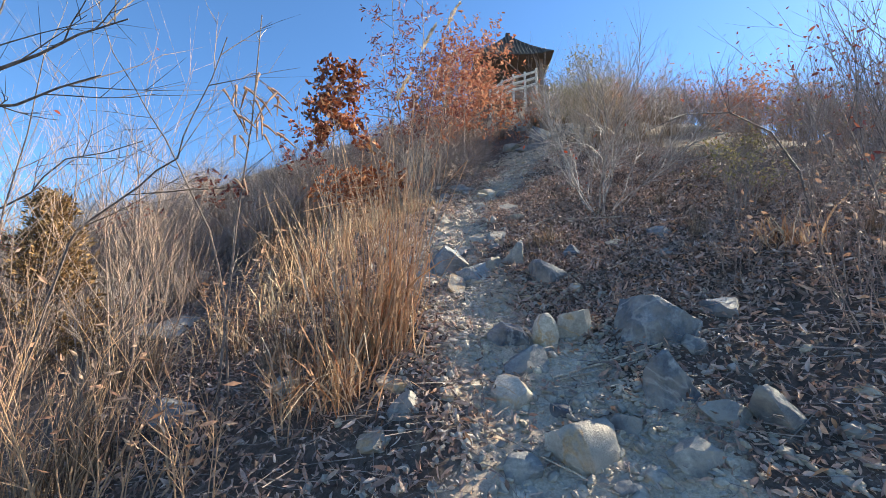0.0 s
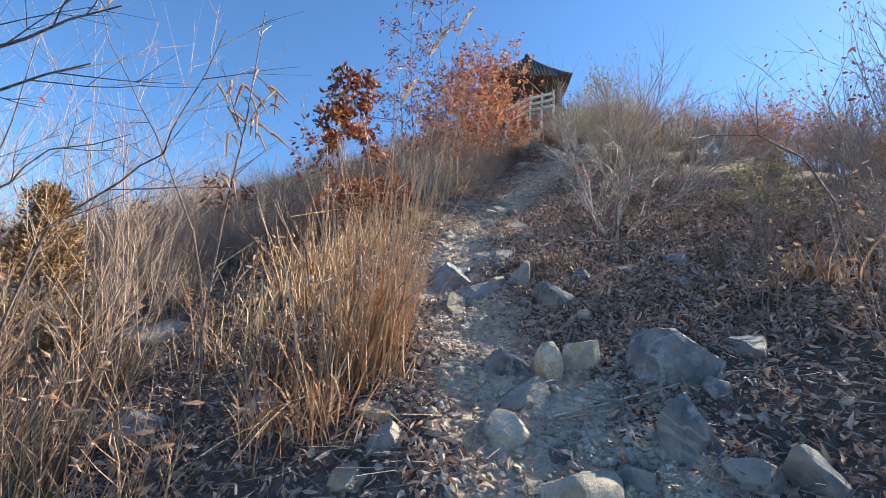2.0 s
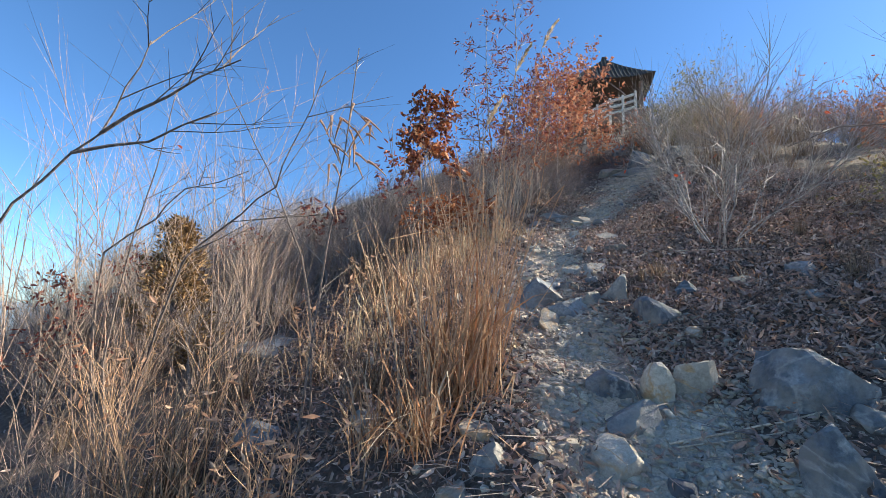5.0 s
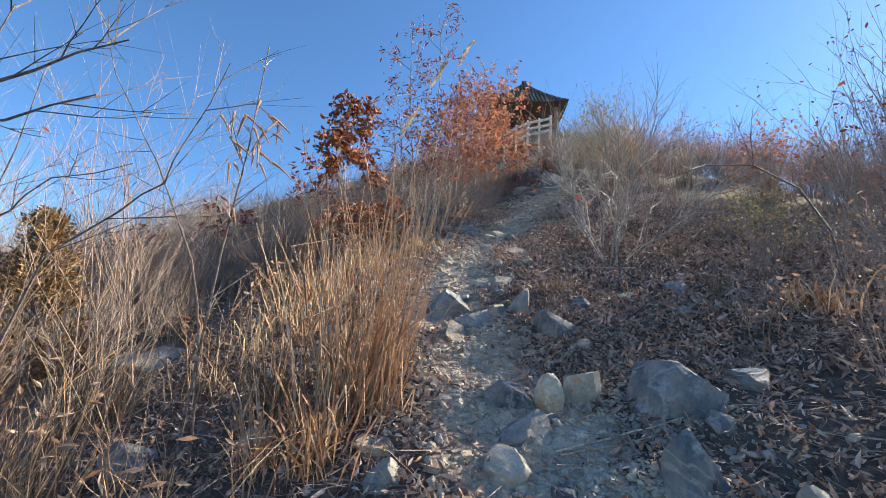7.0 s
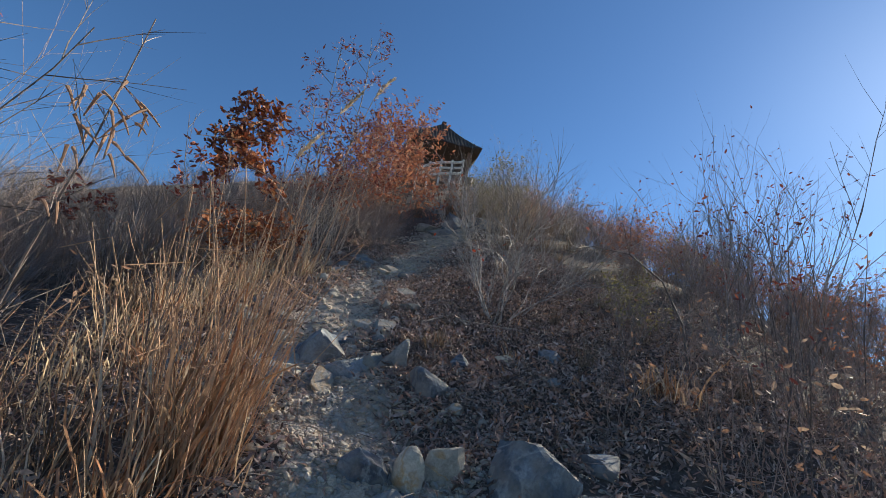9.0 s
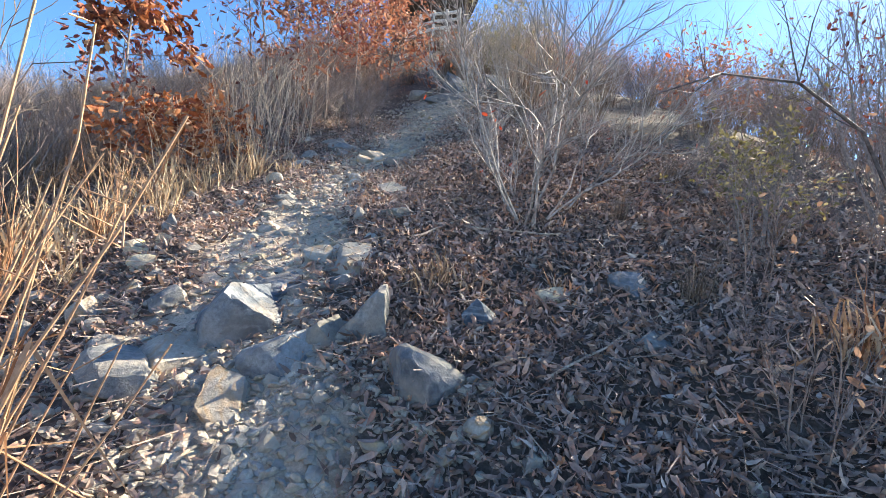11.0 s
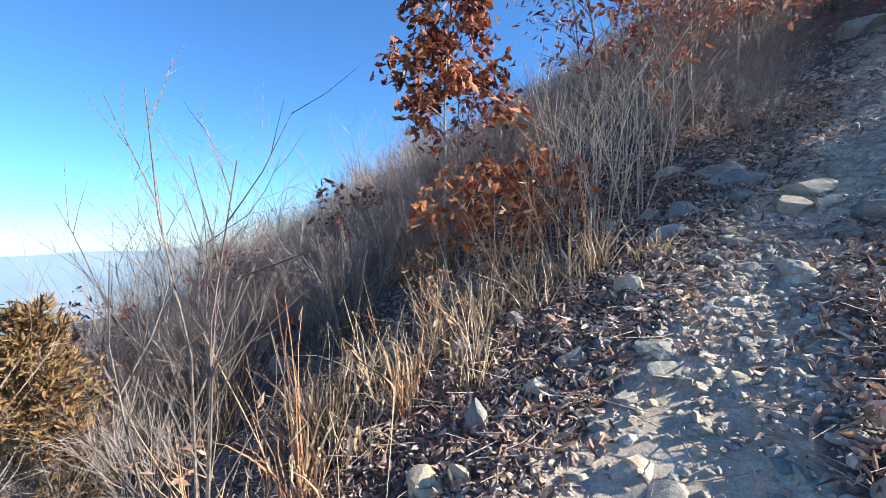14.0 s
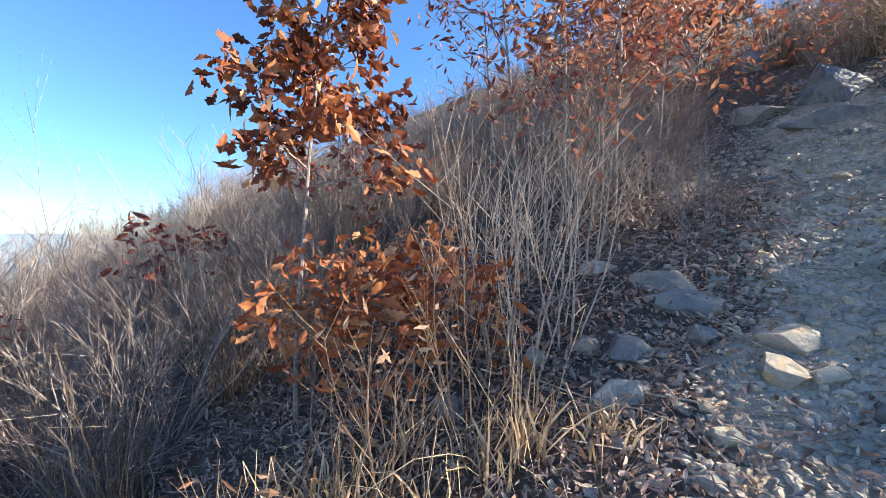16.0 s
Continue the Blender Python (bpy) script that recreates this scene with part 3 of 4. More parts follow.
leaves = [shape_of(lambda g: g.leaf((-0.5, 0, 0), (1, 0, rnd.uniform(-0.2, 0.3)), 1.0, rnd.choice((OVAL, SLIM, OVAL)), 1.2)) for _ in range(16)]
scattered("fallen_leaves", leaves, 115000, lambda n: within(n, [(0.5, -2.4, 3.3, 1.2, 8.2), (0.25, 0.5, 3.0, 2.4, 6.2), (0.07, -2.0, -0.2, 4.0, 7.4), (0.11, -6, 7, -0.5, 15), (0.07, 3.0, 5.6, 0.8, 5.5)]),
          lambda x, y: 1.02 - 0.9 * trodden(x, y) + 0.5 * lumps(x, y, 0.4, 12), lambda n: rng.uniform(0.018, 0.052, n), 0.75, lambda s: rng.uniform(0.004, 0.04, len(s)),
          M_LITTER, "thick litter of curled brown fallen leaves on the slope", "leaves")


def straw(g):
    g.tube(wander((-0.5, 0, 0), (1, 0, 0), 1.0, 2, 0.2), 0.006, 0.004, 3)


straws = [shape_of(straw) for _ in range(8)]
scattered("dead_straw", straws, 8000, lambda n: within(n, [(1, -2.8, 3.4, 0.9, 8.5)]), lambda x, y: 1.0 - 0.8 * trodden(x, y), lambda n: rng.uniform(0.08, 0.42, n), 0.16, lambda s: rng.uniform(0.01, 0.04, len(s)),
          M_TWIG, "fallen grey-tan straw and thin twigs on the slope", "straw")


def stick(x0, y0, x1, y1, r, mat=M_PALETWIG, label="thin dry straw-coloured stick lying on the ground"):
    g = Geo()
    pts = []
    for i in range(9):
        u = i / 8
        x, y = x0 + (x1 - x0) * u + rnd.uniform(-1, 1) * 0.008, y0 + (y1 - y0) * u + rnd.uniform(-1, 1) * 0.008
        pts.append((x, y, gz(x, y) + r + 0.012))
    top = max(p[2] - (pts[0][2] + (pts[-1][2] - pts[0][2]) * i / 8) for i, p in enumerate(pts))
    pts = [(p[0], p[1], 0.35 * p[2] + 0.65 * (pts[0][2] + (pts[-1][2] - pts[0][2]) * i / 8 + top * 0.7)) for i, p in enumerate(pts)]
    g.tube(pts, r, r * 0.5, 5)
    tagged(new("fallen_stick", g.mesh("fallen_stick", mat)), label, "stick", "fallen sticks")


stick(0.55, 2.22, 1.25, 2.30, 0.006), stick(0.56, 2.20, 1.0, 2.23, 0.004), stick(0.1, 2.0, 0.62, 1.62, 0.005), stick(-0.9, 2.52, -0.2, 2.40, 0.006)
stick(1.0, 4.35, 1.7, 4.0, 0.008), stick(0.85, 4.2, 1.3, 4.4, 0.010, M_PALETWIG, "bleached forked twig lying on the leaf litter"), stick(0.1, 3.62, 0.8, 3.78, 0.004)
stick(0.0, 6.25, 0.55, 6.15, 0.006), stick(-0.7, 6.5, 0.15, 6.1, 0.006), stick(0.2, 6.95, 0.75, 6.3, 0.007), stick(0.3, 6.1, 0.62, 6.08, 0.005), stick(1.2, 3.1, 1.9, 3.3, 0.006)


# ---- grasses ----
def tuft_geo(count, height, spread, lean, droop, width, seed, stray=0.24):
    """Blades of one clump about its base: upright, arching or snapped over."""
    g = Geo()
    r = random.Random(seed)
    for _ in range(count):
        a, q = r.uniform(0, 6.283), abs(r.gauss(0, spread))
        p = Vector((q * math.cos(a), q * math.sin(a), -0.04))
        h = height * r.uniform(0.3, 1.1)
        out = Vector((math.cos(a), math.sin(a), 0)) * r.uniform(0.0, 0.3) + Vector((lean + r.gauss(0, stray), r.gauss(0, stray), 0))
        b = r.random() ** (2 if droop < 1 else 1.1) * droop
        snap = r.uniform(0.35, 0.8) if r.random() < 0.42 else 2.0
        fall = Vector((r.gauss(0, 0.7), r.gauss(0, 0.7), r.uniform(-1.8, -0.7))).normalized()
        pts, kink = [], None
        for i in range(7):
            u = i / 6
            if u <= snap:
                kink = p + Vector((0, 0, h * (u - b * 0.75 * u * u * u))) + out * h * (u * 0.5 + b * (1.2 + 0.5 * b) * u * u) + Vector((r.gauss(0, 1), r.gauss(0, 1), 0)) * h * 0.012
                pts.append(kink)
            else:
                kink = kink + fall * h / 6 + Vector((0, 0, -0.02 * h))
                pts.append(kink)
        g.blade(pts, width * r.uniform(0.45, 1.3))
    return g


def culm_lines(count, height, spread, lean, seed, stray=0.17):
    """Stiff stalks of one clump, a few of them snapped."""
    r = random.Random(seed)
    out = []
    for _ in range(count):
        a, q = r.uniform(0, 6.283), abs(r.gauss(0, spread))
        p = Vector((q * math.cos(a), q * math.sin(a), -0.03))
        d = Vector((math.cos(a) * 0.18 + lean + r.gauss(0, stray), math.sin(a) * 0.16 + r.gauss(0, stray), 1))
        pts = wander(p, d, height * r.uniform(0.35, 1.1), 5, 0.11)
        if r.random() < 0.5:
            e = pts[-1]
            f = Vector((r.gauss(0, 1), r.gauss(0, 1), -0.5)).normalized() * height * r.uniform(0.1, 0.3)
            pts += [e + f * 0.5, e + f]
        out.append(pts)
    return out


def culm_geo(count, height, spread, lean, r0, seed):
    g = Geo()
    for pts in culm_lines(count, height, spread, lean, seed):
        g.tube(pts, r0, r0 * 0.5, 3)
    return g


def plume_geo(p, d, length, seed):
    g = Geo()
    r = random.Random(seed)
    d = Vector(d).normalized()
    for i in range(130):
        u = r.random()
        q = Vector(p) + d * length * u + Vector((0, 0, -0.15 * length * u * u))
        o = (tilted(d, r.uniform(0.2, 0.55)))
        l = length * 0.26 * (1 - 0.6 * u)
        g.blade([q, q + o * l * 0.6, q + o * l + Vector((0, 0, -l * 0.15))], 0.006)
    return g


def grass_clump(x, y, height, count, spread=0.08, lean=0.0, droop=0.6, mat=M_STRAW, label="clump of tall dry straw-coloured grass", seed=0, culms=0, width=0.011, single=False, stray=0.24):
    thing = base_at("grass_clump", x, y)
    tagged(part("grass", tuft_geo(count, height, spread, lean, droop, width, seed, stray), mat, thing), kind="stuff")
    if single:
        for pts in culm_lines(culms, height * 1.05, spread, lean, seed + 1, stray * 0.5):
            g = Geo()
            g.tube(pts, 0.0042, 0.002, 4)
            part("stalk", g, mat, thing)
    elif culms:
        tagged(part("straw", culm_geo(culms, height * 1.05, spread * 1.1, lean, 0.003, seed + 1), mat, thing), kind="stuff")
    return tagged(thing, label, "grass", "dry grass clumps")


big = grass_clump(-0.40, 2.58, 1.12, 85, 0.12, 0.02, 1.2, M_STRAW, "large clump of tall orange-tan dry grass beside the path", 11, 60, 0.014, True, 0.2)
for (dx, dy, dz), (px, py, pz), seed in (((0.1, 0.0, 0), (0.26, 0.02, 1.95), 3), ((0.12, 0.05, 0), (0.42, 0.08, 2.15), 4), ((0.0, 0.02, 0), (0.1, 0.0, 1.6), 5)):
    g = Geo()
    a, b = Vector((dx, dy, -0.02)), Vector((px, py, pz))
    g.tube([a, a.lerp(b, 0.35) + Vector((-0.02, 0, 0.05)), a.lerp(b, 0.7) + Vector((-0.02, 0, 0.04)), b], 0.0035, 0.002, 4)
    culm = part("stalk", g, M_STRAW, big)
    part("plume", plume_geo(b, (0.35, 0.1, 0.9), 0.26, seed), M_PLUME, culm, "pale feathery seed plume")
grass_clump(-0.28, 2.6, 1.4, 26, 0.05, 0.04, 0.35, M_STRAW, "slim sheaf of tall golden grass stalks", 12, 40, 0.010, True, 0.09)
grass_clump(-0.64, 2.95, 0.95, 26, 0.10, -0.02, 0.7, M_STRAW, "clump of tall dry grass behind the largest clump", 21, 45)
grass_clump(-0.58, 2.42, 0.75, 40, 0.10, 0.0, 1.5, M_STRAW, "tangle of bowed red-tan grass blades", 41, 8)
grass_clump(-0.8, 2.4, 0.7, 40, 0.12, 0.0, 1.6, M_STRAW, "tangle of bowed pale grass blades", 42, 4)
grass_clump(-0.5, 2.3, 0.6, 70, 0.12, 0.02, 1.4, M_STRAW, "drooping tan grass blades at the foot of the clump", 22, 10)
grass_clump(-1.0, 2.85, 0.75, 70, 0.14, -0.03, 1.1, M_GREYSTRAW, "greyish dry grass clump on the slope", 23, 14)
grass_clump(-1.45, 3.2, 0.7, 70, 0.2, 0.0, 1.3, M_GREYSTRAW, "greyish dry grass clump on the slope", 24, 8)
grass_clump(-1.1, 3.75, 0.7, 60, 0.12, 0.0, 1.4, M_STRAW, "clump of dry grass near the path edge", 25, 10)
grass_clump(-1.3, 4.46, 0.9, 44, 0.05, 0.0, 1.15, M_STRAW, "upright tuft of orange dry grass", 26, 9)
grass_clump(-1.12, 4.95, 0.85, 34, 0.045, 0.0, 1.15, M_STRAW, "upright tuft of orange dry grass", 27, 7)
grass_clump(-0.78, 5.08, 0.95, 14, 0.03, 0.0, 1.05, M_PALESTRAW, "slender tuft of pale grass stalks", 28, 4)
grass_clump(-1.5, 4.1, 0.75, 60, 0.12, 0.0, 1.5, M_PALESTRAW, "arching pale dry grass", 29, 0)
grass_clump(-1.35, 3.6, 0.65, 55, 0.14, 0.0, 1.6, M_PALESTRAW, "arching pale dry grass", 30, 0)
grass_clump(-0.95, 4.35, 0.55, 26, 0.06, 0.0, 1.6, M_PALESTRAW, "arching pale dry grass", 43, 0)
grass_clump(-1.25, 5.25, 0.6, 50, 0.10, 0.0, 1.6, M_PALESTRAW, "arching pale dry grass", 44, 0)
for k, (x, y) in enumerate(((-1.0, 5.6), (-0.75, 5.75), (-1.3, 5.55), (-0.55, 5.95), (-1.5, 5.3), (-1.15, 5.85))):
    grass_clump(x, y, 0.5 + 0.05 * (k % 3), 42, 0.09, 0.0, 1.5, M_PALESTRAW, "arching pale dry grass blades on the slope", 60 + k, 6)
for k, (x, y, h) in enumerate(((-1.2, 4.72, 0.55), (-1.5, 4.8, 0.7), (-1.68, 5.35, 0.7), (-1.35, 5.05, 0.6), (-0.95, 5.32, 0.45), (-1.25, 4.1, 0.55))):
    grass_clump(x, y, h, 24, 0.08, 0.0, 1.7, M_PALESTRAW, "bleached grass with long arching blades", 80 + k, 3, 0.014)
grass_clump(-1.02, 5.75, 0.55, 42, 0.12, 0.0, 1.5, M_PALESTRAW, "pale dry grass tuft under the oak saplings", 31, 3)
grass_clump(-0.95, 6.1, 0.55, 36, 0.1, 0.0, 1.5, M_PALESTRAW, "pale dry grass tuft under the oak saplings", 32, 3)
grass_clump(-0.11, 6.1, 0.28, 90, 0.09, 0.05, 1.3, M_PALESTRAW, "low tuft of golden dry grass", 33, 0)
grass_clump(-0.42, 6.0, 0.6, 40, 0.07, 0.0, 1.1, M_PALESTRAW, "slender tuft of pale grass stalks", 34, 10)
grass_clump(2.3, 2.85, 0.42, 150, 0.13, 0.05, 1.4, M_STRAW, "low spreading tuft of tan dry grass", 35, 0)
grass_clump(1.5, 3.62, 0.16, 60, 0.06, 0.05, 1.5, M_STRAW, "small flattened tuft of orange grass", 36, 0)
grass_clump(0.95, 3.75, 0.26, 130, 0.12, -0.1, 1.6, M_GREYSTRAW, "drooping grey-brown tuft hanging over the bank", 37, 0)
grass_clump(-1.7, 4.9, 0.8, 120, 0.15, 0.0, 1.1, M_GREYSTRAW, "arching pale dry grass", 38, 10)

# stands of stalks along both sides further up
pool = [grass_clump(-2.6 - 0.5 * i, 8.5 + 0.6 * i, 0.8 + 0.06 * i, 90, 0.14, 0.02 * (i - 2), 0.5, M_GREYSTRAW, "stand of weathered dry grass on the hillside", 50 + i, 40) for i in range(5)]


def clear_of_path(x, y, gap):
    px = float(np.interp(y, PATH_Y, PATH_X))
    return abs(x - px) > gap or y > 10.5


def strew(things, count, xr, yr, gap, size, keep=None):
    made = 0
    while made < count:
        x, y = rnd.uniform(*xr), rnd.uniform(*yr)
        if not clear_of_path(x, y, gap) or (keep and not keep(x, y)):
            continue
        s = rnd.uniform(*size)
        copy = copy_thing(rnd.choice(things), Matrix.Translation((x, y, gz(x, y))) @ Matrix.Rotation(rnd.uniform(0, 6.283), 4, "Z"))
        copy.scale = (s, s, s * rnd.uniform(0.85, 1.15))
        made += 1


strew(pool, 38, (-6.5, -1.7), (4.6, 12.0), 0.9, (0.5, 1.0))
strew(pool, 70, (-3.0, 7.0), (10.0, 22.0), 0.7, (0.7, 1.2), lambda x, y: y < 13 or abs(x - 0.16 * y) > 1.2)
strew(pool, 36, (2.4, 8.0), (3.5, 12.0), 0.9, (0.45, 0.9), lambda x, y: x > 4.0 or y > 6.2)
strew(pool, 10, (-5.0, -1.7), (1.8, 4.6), 0.9, (0.45, 0.85), lambda x, y: math.hypot(x + 0.2, y - 4.2) > 1.6)


# ---- shrubs and trees ----
def shrub(name, x, y, height, stems, mat, label, spread=0.55, depth=2, kids=5, r=0.009, leaf=None, leaf_mat=None, leaf_size=0.05, per_tip=1, lift=0.06, wob=0.14, whole=False, category="shrub", leaf_chance=1.0, group="bare shrubs", foot=0.06, shape=OVAL):
    """Many-stemmed bush. whole: all stems in one mesh (for bushes that stay far off)."""
    thing = base_at(name, x, y, 0.02)
    tips, one = [], Geo()
    for i in range(stems):
        a = 6.283 * (i + rnd.uniform(-0.3, 0.3)) / stems
        d = Vector((math.cos(a) * spread * rnd.uniform(0.2, 1), math.sin(a) * spread * rnd.uniform(0.2, 1), 1))
        d.x = max(d.x, -0.55 if x > 0 else -9)
        p, tall, thick = (foot * math.cos(a), foot * math.sin(a), 0), height * rnd.uniform(0.6, 1.0), r * rnd.uniform(0.7, 1.1)
        if whole:
            branch(one, p, d, tall, thick, depth, wob, lift, kids, 0.62, 3, tips)
            continue
        g = Geo()
        pts = wander(p, d, tall, 7, wob, lift)
        g.tube(pts, thick, thick * 0.3, 5)
        stem = part("stem", g, mat, thing)
        tips.append((pts[-1], pts[-1] - pts[-2]))
        for _ in range(kids):
            u = rnd.uniform(0.25, 0.98) * 7
            k = min(int(u), 6)
            g = Geo()
            branch(g, pts[k].lerp(pts[k + 1], u - k), tilted(pts[k + 1] - pts[k], rnd.uniform(0.3, 0.8)), tall * 0.5 * rnd.uniform(0.6, 1.25), thick * 0.5, depth - 1, wob, lift, kids, 0.62, 4, tips)
            twig = part("twig", g, mat, stem)
            if depth > 1:
                twig["kind"] = "stuff"
    if whole:
        tagged(part("brushwood", one, mat, thing), kind="stuff")
    if leaf_mat:
        g = Geo()
        for p, d in tips:
            if rnd.random() < leaf_chance:
                for _ in range(per_tip):
                    g.leaf(p + Vector((rnd.gauss(0, 1), rnd.gauss(0, 1), rnd.gauss(0, 1))) * leaf_size * 0.35, tilted(d, rnd.uniform(0.3, 1.6)) + Vector((0, 0, -0.3)), leaf_size * rnd.uniform(0.7, 1.3), shape)
        if g.f:
            tagged(part("foliage", g, leaf_mat, thing), kind="stuff")
    return tagged(thing, label, category, group)


def tree(x, y, height, leaf_mat, label, crown_from=0.4, limbs=11, reach=0.45, leaf_size=0.10, per_tip=3, shape=OAK, r=0.016, mat=M_TWIG, lean=(0, 0), kids=4, wob=0.07):
    """Sapling: tapered trunk with limbs, a crown of separate leaves."""
    thing = base_at("sapling", x, y, 0.03)
    tips = []
    g = Geo()
    pts = wander((0, 0, 0), (lean[0], lean[1], 1), height, 9, wob, 0.05)
    g.tube(pts, r, r * 0.3, 6)
    trunk = part("trunk", g, mat, thing)
    for i in range(limbs):
        u = crown_from + (0.97 - crown_from) * (i + rnd.random()) / limbs
        k = min(int(u * 9), 8)
        q = pts[k].lerp(pts[k + 1], u * 9 - k)
        a = i * 2.4 + rnd.uniform(-0.4, 0.4)
        g = Geo()
        branch(g, q, (math.cos(a), math.sin(a), rnd.uniform(0.2, 0.8)), reach * (1.25 - 0.6 * u) * rnd.uniform(0.7, 1.2), r * 0.4, 1, 0.14, 0.04, kids, 0.8, 4, tips, 0.6)
        part("limb", g, mat, thing)
    g = Geo()
    for p, d in tips:
        for _ in range(per_tip):
            g.leaf(p + Vector((rnd.gauss(0, 1), rnd.gauss(0, 1), rnd.gauss(0, 1))) * leaf_size * 0.5, tilted(d, rnd.uniform(0.2, 1.5)) + Vector((0, 0, -0.5)), leaf_size * rnd.uniform(0.6, 1.25), shape, 0.8)
    tagged(part("crown", g, leaf_mat, thing), kind="stuff")
    return tagged(thing, label, "tree", "autumn saplings")


# large bare bush on the uphill bank
shrub("bare_shrub", 1.6, 4.26, 1.4, 13, M_ASHTWIG, "large bare many-stemmed bush with grey branches above the path", 1.9, 2, 9, 0.0095, leaf_mat=M_CRIMSON, leaf_size=0.045, leaf_chance=0.018, foot=0.07, lift=0.10, wob=0.27)
# oak saplings with rust-brown leaves
tree(-1.70, 6.35, 2.6, M_OAK, "young oak sapling holding rust-brown dead leaves", 0.5, 22, 0.4, 0.088, 8)
for x, y, h in ((-1.5, 6.2, 0.7), (-1.35, 6.45, 0.85), (-1.05, 6.45, 0.7), (-0.85, 6.5, 0.6), (-1.6, 6.5, 0.9)):
    tree(x, y, h, M_RUST, "oak shoot with curled rust-orange leaves", 0.3, 9, 0.36, 0.085, 2, r=0.007)
# slender purple-red saplings further up
for x, y, h, lx in ((-0.75, 8.0, 4.0, 0.05), (-0.5, 8.3, 4.6, 0.08), (-0.95, 8.4, 3.0, -0.05), (-0.25, 8.1, 2.8, 0.1), (0.0, 8.6, 2.4, 0.1)):
    tree(x, y, h, M_MAROON, "slender bare-stemmed sapling with maroon leaves", 0.3, 17, 0.6, 0.09, 3, SLIM, 0.017, M_TWIG, (lx, 0), 4)
for x, y, h in ((-0.35, 7.7, 2.3), (0.05, 7.9, 2.2), (0.4, 8.3, 2.0), (-0.1, 8.5, 2.6), (-0.7, 7.5, 1.9)):
    tree(x, y, h, M_RUSSET, "slender sapling with reddish-brown hanging leaves", 0.35, 12, 0.55, 0.085, 2, OVAL, 0.014, M_TWIG, (0, 0), 4)
for x, y, h in ((0.45, 11.3, 3.0), (0.9, 11.7, 3.1), (1.2, 12.5, 3.1), (0.7, 12.6, 3.2), (0.1, 11.9, 2.6), (1.0, 9.9, 1.5)):
    tree(x, y, h, M_RUSSET, "small tree with dense russet-orange autumn leaves", 0.18, 16, 1.0, 0.10, 5, OVAL, 0.022, M_DARKTWIG, (0, 0), 5)
tree(-2.6, 8.2, 1.7, M_MAROON, "small sapling with dark maroon leaves", 0.2, 10, 0.6, 0.1, 4, OVAL)
for x, y, h in ((-5.0, 4.0, 1.4), (-4.6, 6.3, 1.1), (-5.6, 5.2, 1.6)):
    tree(x, y, h, M_MAROON, "small sapling with dark maroon leaves", 0.25, 11, 0.5, 0.06, 4, OVAL, 0.012, M_DARKTWIG)
tree(-3.8, 7.6, 1.0, M_MAROON, "small sapling with dark maroon leaves", 0.2, 8, 0.5, 0.1, 4, OVAL)

# bare branches in the foreground, to the outside of the first bend
def bough(x, y, spines, mat, label, r=0.009, twigs=5, leafy=0.0):
    """Bare plant of a few long bent boughs, each with fine side twigs; spines in metres from the foot."""
    thing = base_at("bare_shrub", x, y)
    for spine in spines:
        pts = [Vector(p) for p in spine]
        fine = [pts[0].lerp(pts[1], 0.0)]
        for a, b in zip(pts, pts[1:]):
            fine += [a.lerp(b, 0.5) + Vector((rnd.gauss(0, 1), rnd.gauss(0, 1), rnd.gauss(0, 1))) * 0.012, b]
        g = Geo()
        g.tube(fine, r, r * 0.3, 5)
        stem = part("stem", g, mat, thing)
        tips = []
        for i in range(twigs):
            k = rnd.randrange(len(fine) // 3, len(fine) - 1)
            g = Geo()
            branch(g, fine[k].lerp(fine[k + 1], rnd.random()), tilted(fine[k + 1] - fine[k], rnd.uniform(0.4, 0.9)), rnd.uniform(0.3, 0.65), r * 0.38, 1, 0.1, 0.04, 3, 0.6, 3, tips)
            part("twig", g, mat, stem)
        for p, d in tips:
            if rnd.random() < leafy:
                g = Geo()
                g.leaf(p, d + Vector((0, 0, -0.6)), 0.045, OVAL)
                part("leaf", g, M_CRIMSON, stem, "withered red-brown leaf")
    return tagged(thing, label, "shrub", "bare shrubs")


bough(-3.6, 2.2, [((0, 0, 0), (0.12, 0, 1.0), (0.3, -0.1, 1.9), (0.51, -0.1, 2.25), (0.87, -0.1, 2.56), (1.06, -0.1, 2.68), (1.17, -0.1, 2.97), (1.29, -0.1, 3.27)),
                  ((1.06, -0.1, 2.68), (1.49, -0.1, 2.89), (1.94, -0.1, 3.09)), ((0.87, -0.1, 2.56), (1.3, 0, 2.66), (1.7, 0.05, 2.86))],
      M_DARKTWIG, "tall bare shrub with dark brown boughs and few red leaves", 0.012, 5, 0.06)
bough(-2.35, 2.35, [((0, 0, 0), (0.1, 0, 0.7), (0.33, -0.05, 1.5), (0.44, -0.05, 1.63), (0.68, -0.05, 1.81), (0.88, -0.05, 1.97), (0.94, -0.05, 2.2), (1.11, -0.05, 2.69)),
                    ((0, 0, 0), (-0.3, 0.05, 0.9), (-0.36, 0.05, 1.58), (-0.01, 0.05, 1.8), (0.17, 0.05, 2.0), (0.61, 0.05, 2.11)), ((0, 0, 0), (-0.15, 0, 0.9), (-0.1, 0.0, 1.7), (0.02, 0.0, 2.6))],
      M_DARKTWIG, "bare shrub with dark arching branches rising out of the undergrowth", 0.009, 6)
bough(-1.2, 2.5, [((0, 0, 0), (-0.05, 0, 0.6), (-0.18, 0, 1.1), (-0.38, 0, 1.47), (-0.59, 0, 1.81), (-0.85, 0, 2.21), (-0.99, 0, 2.64))],
      M_DARKTWIG, "slender bare stem with forking twigs", 0.007, 9)
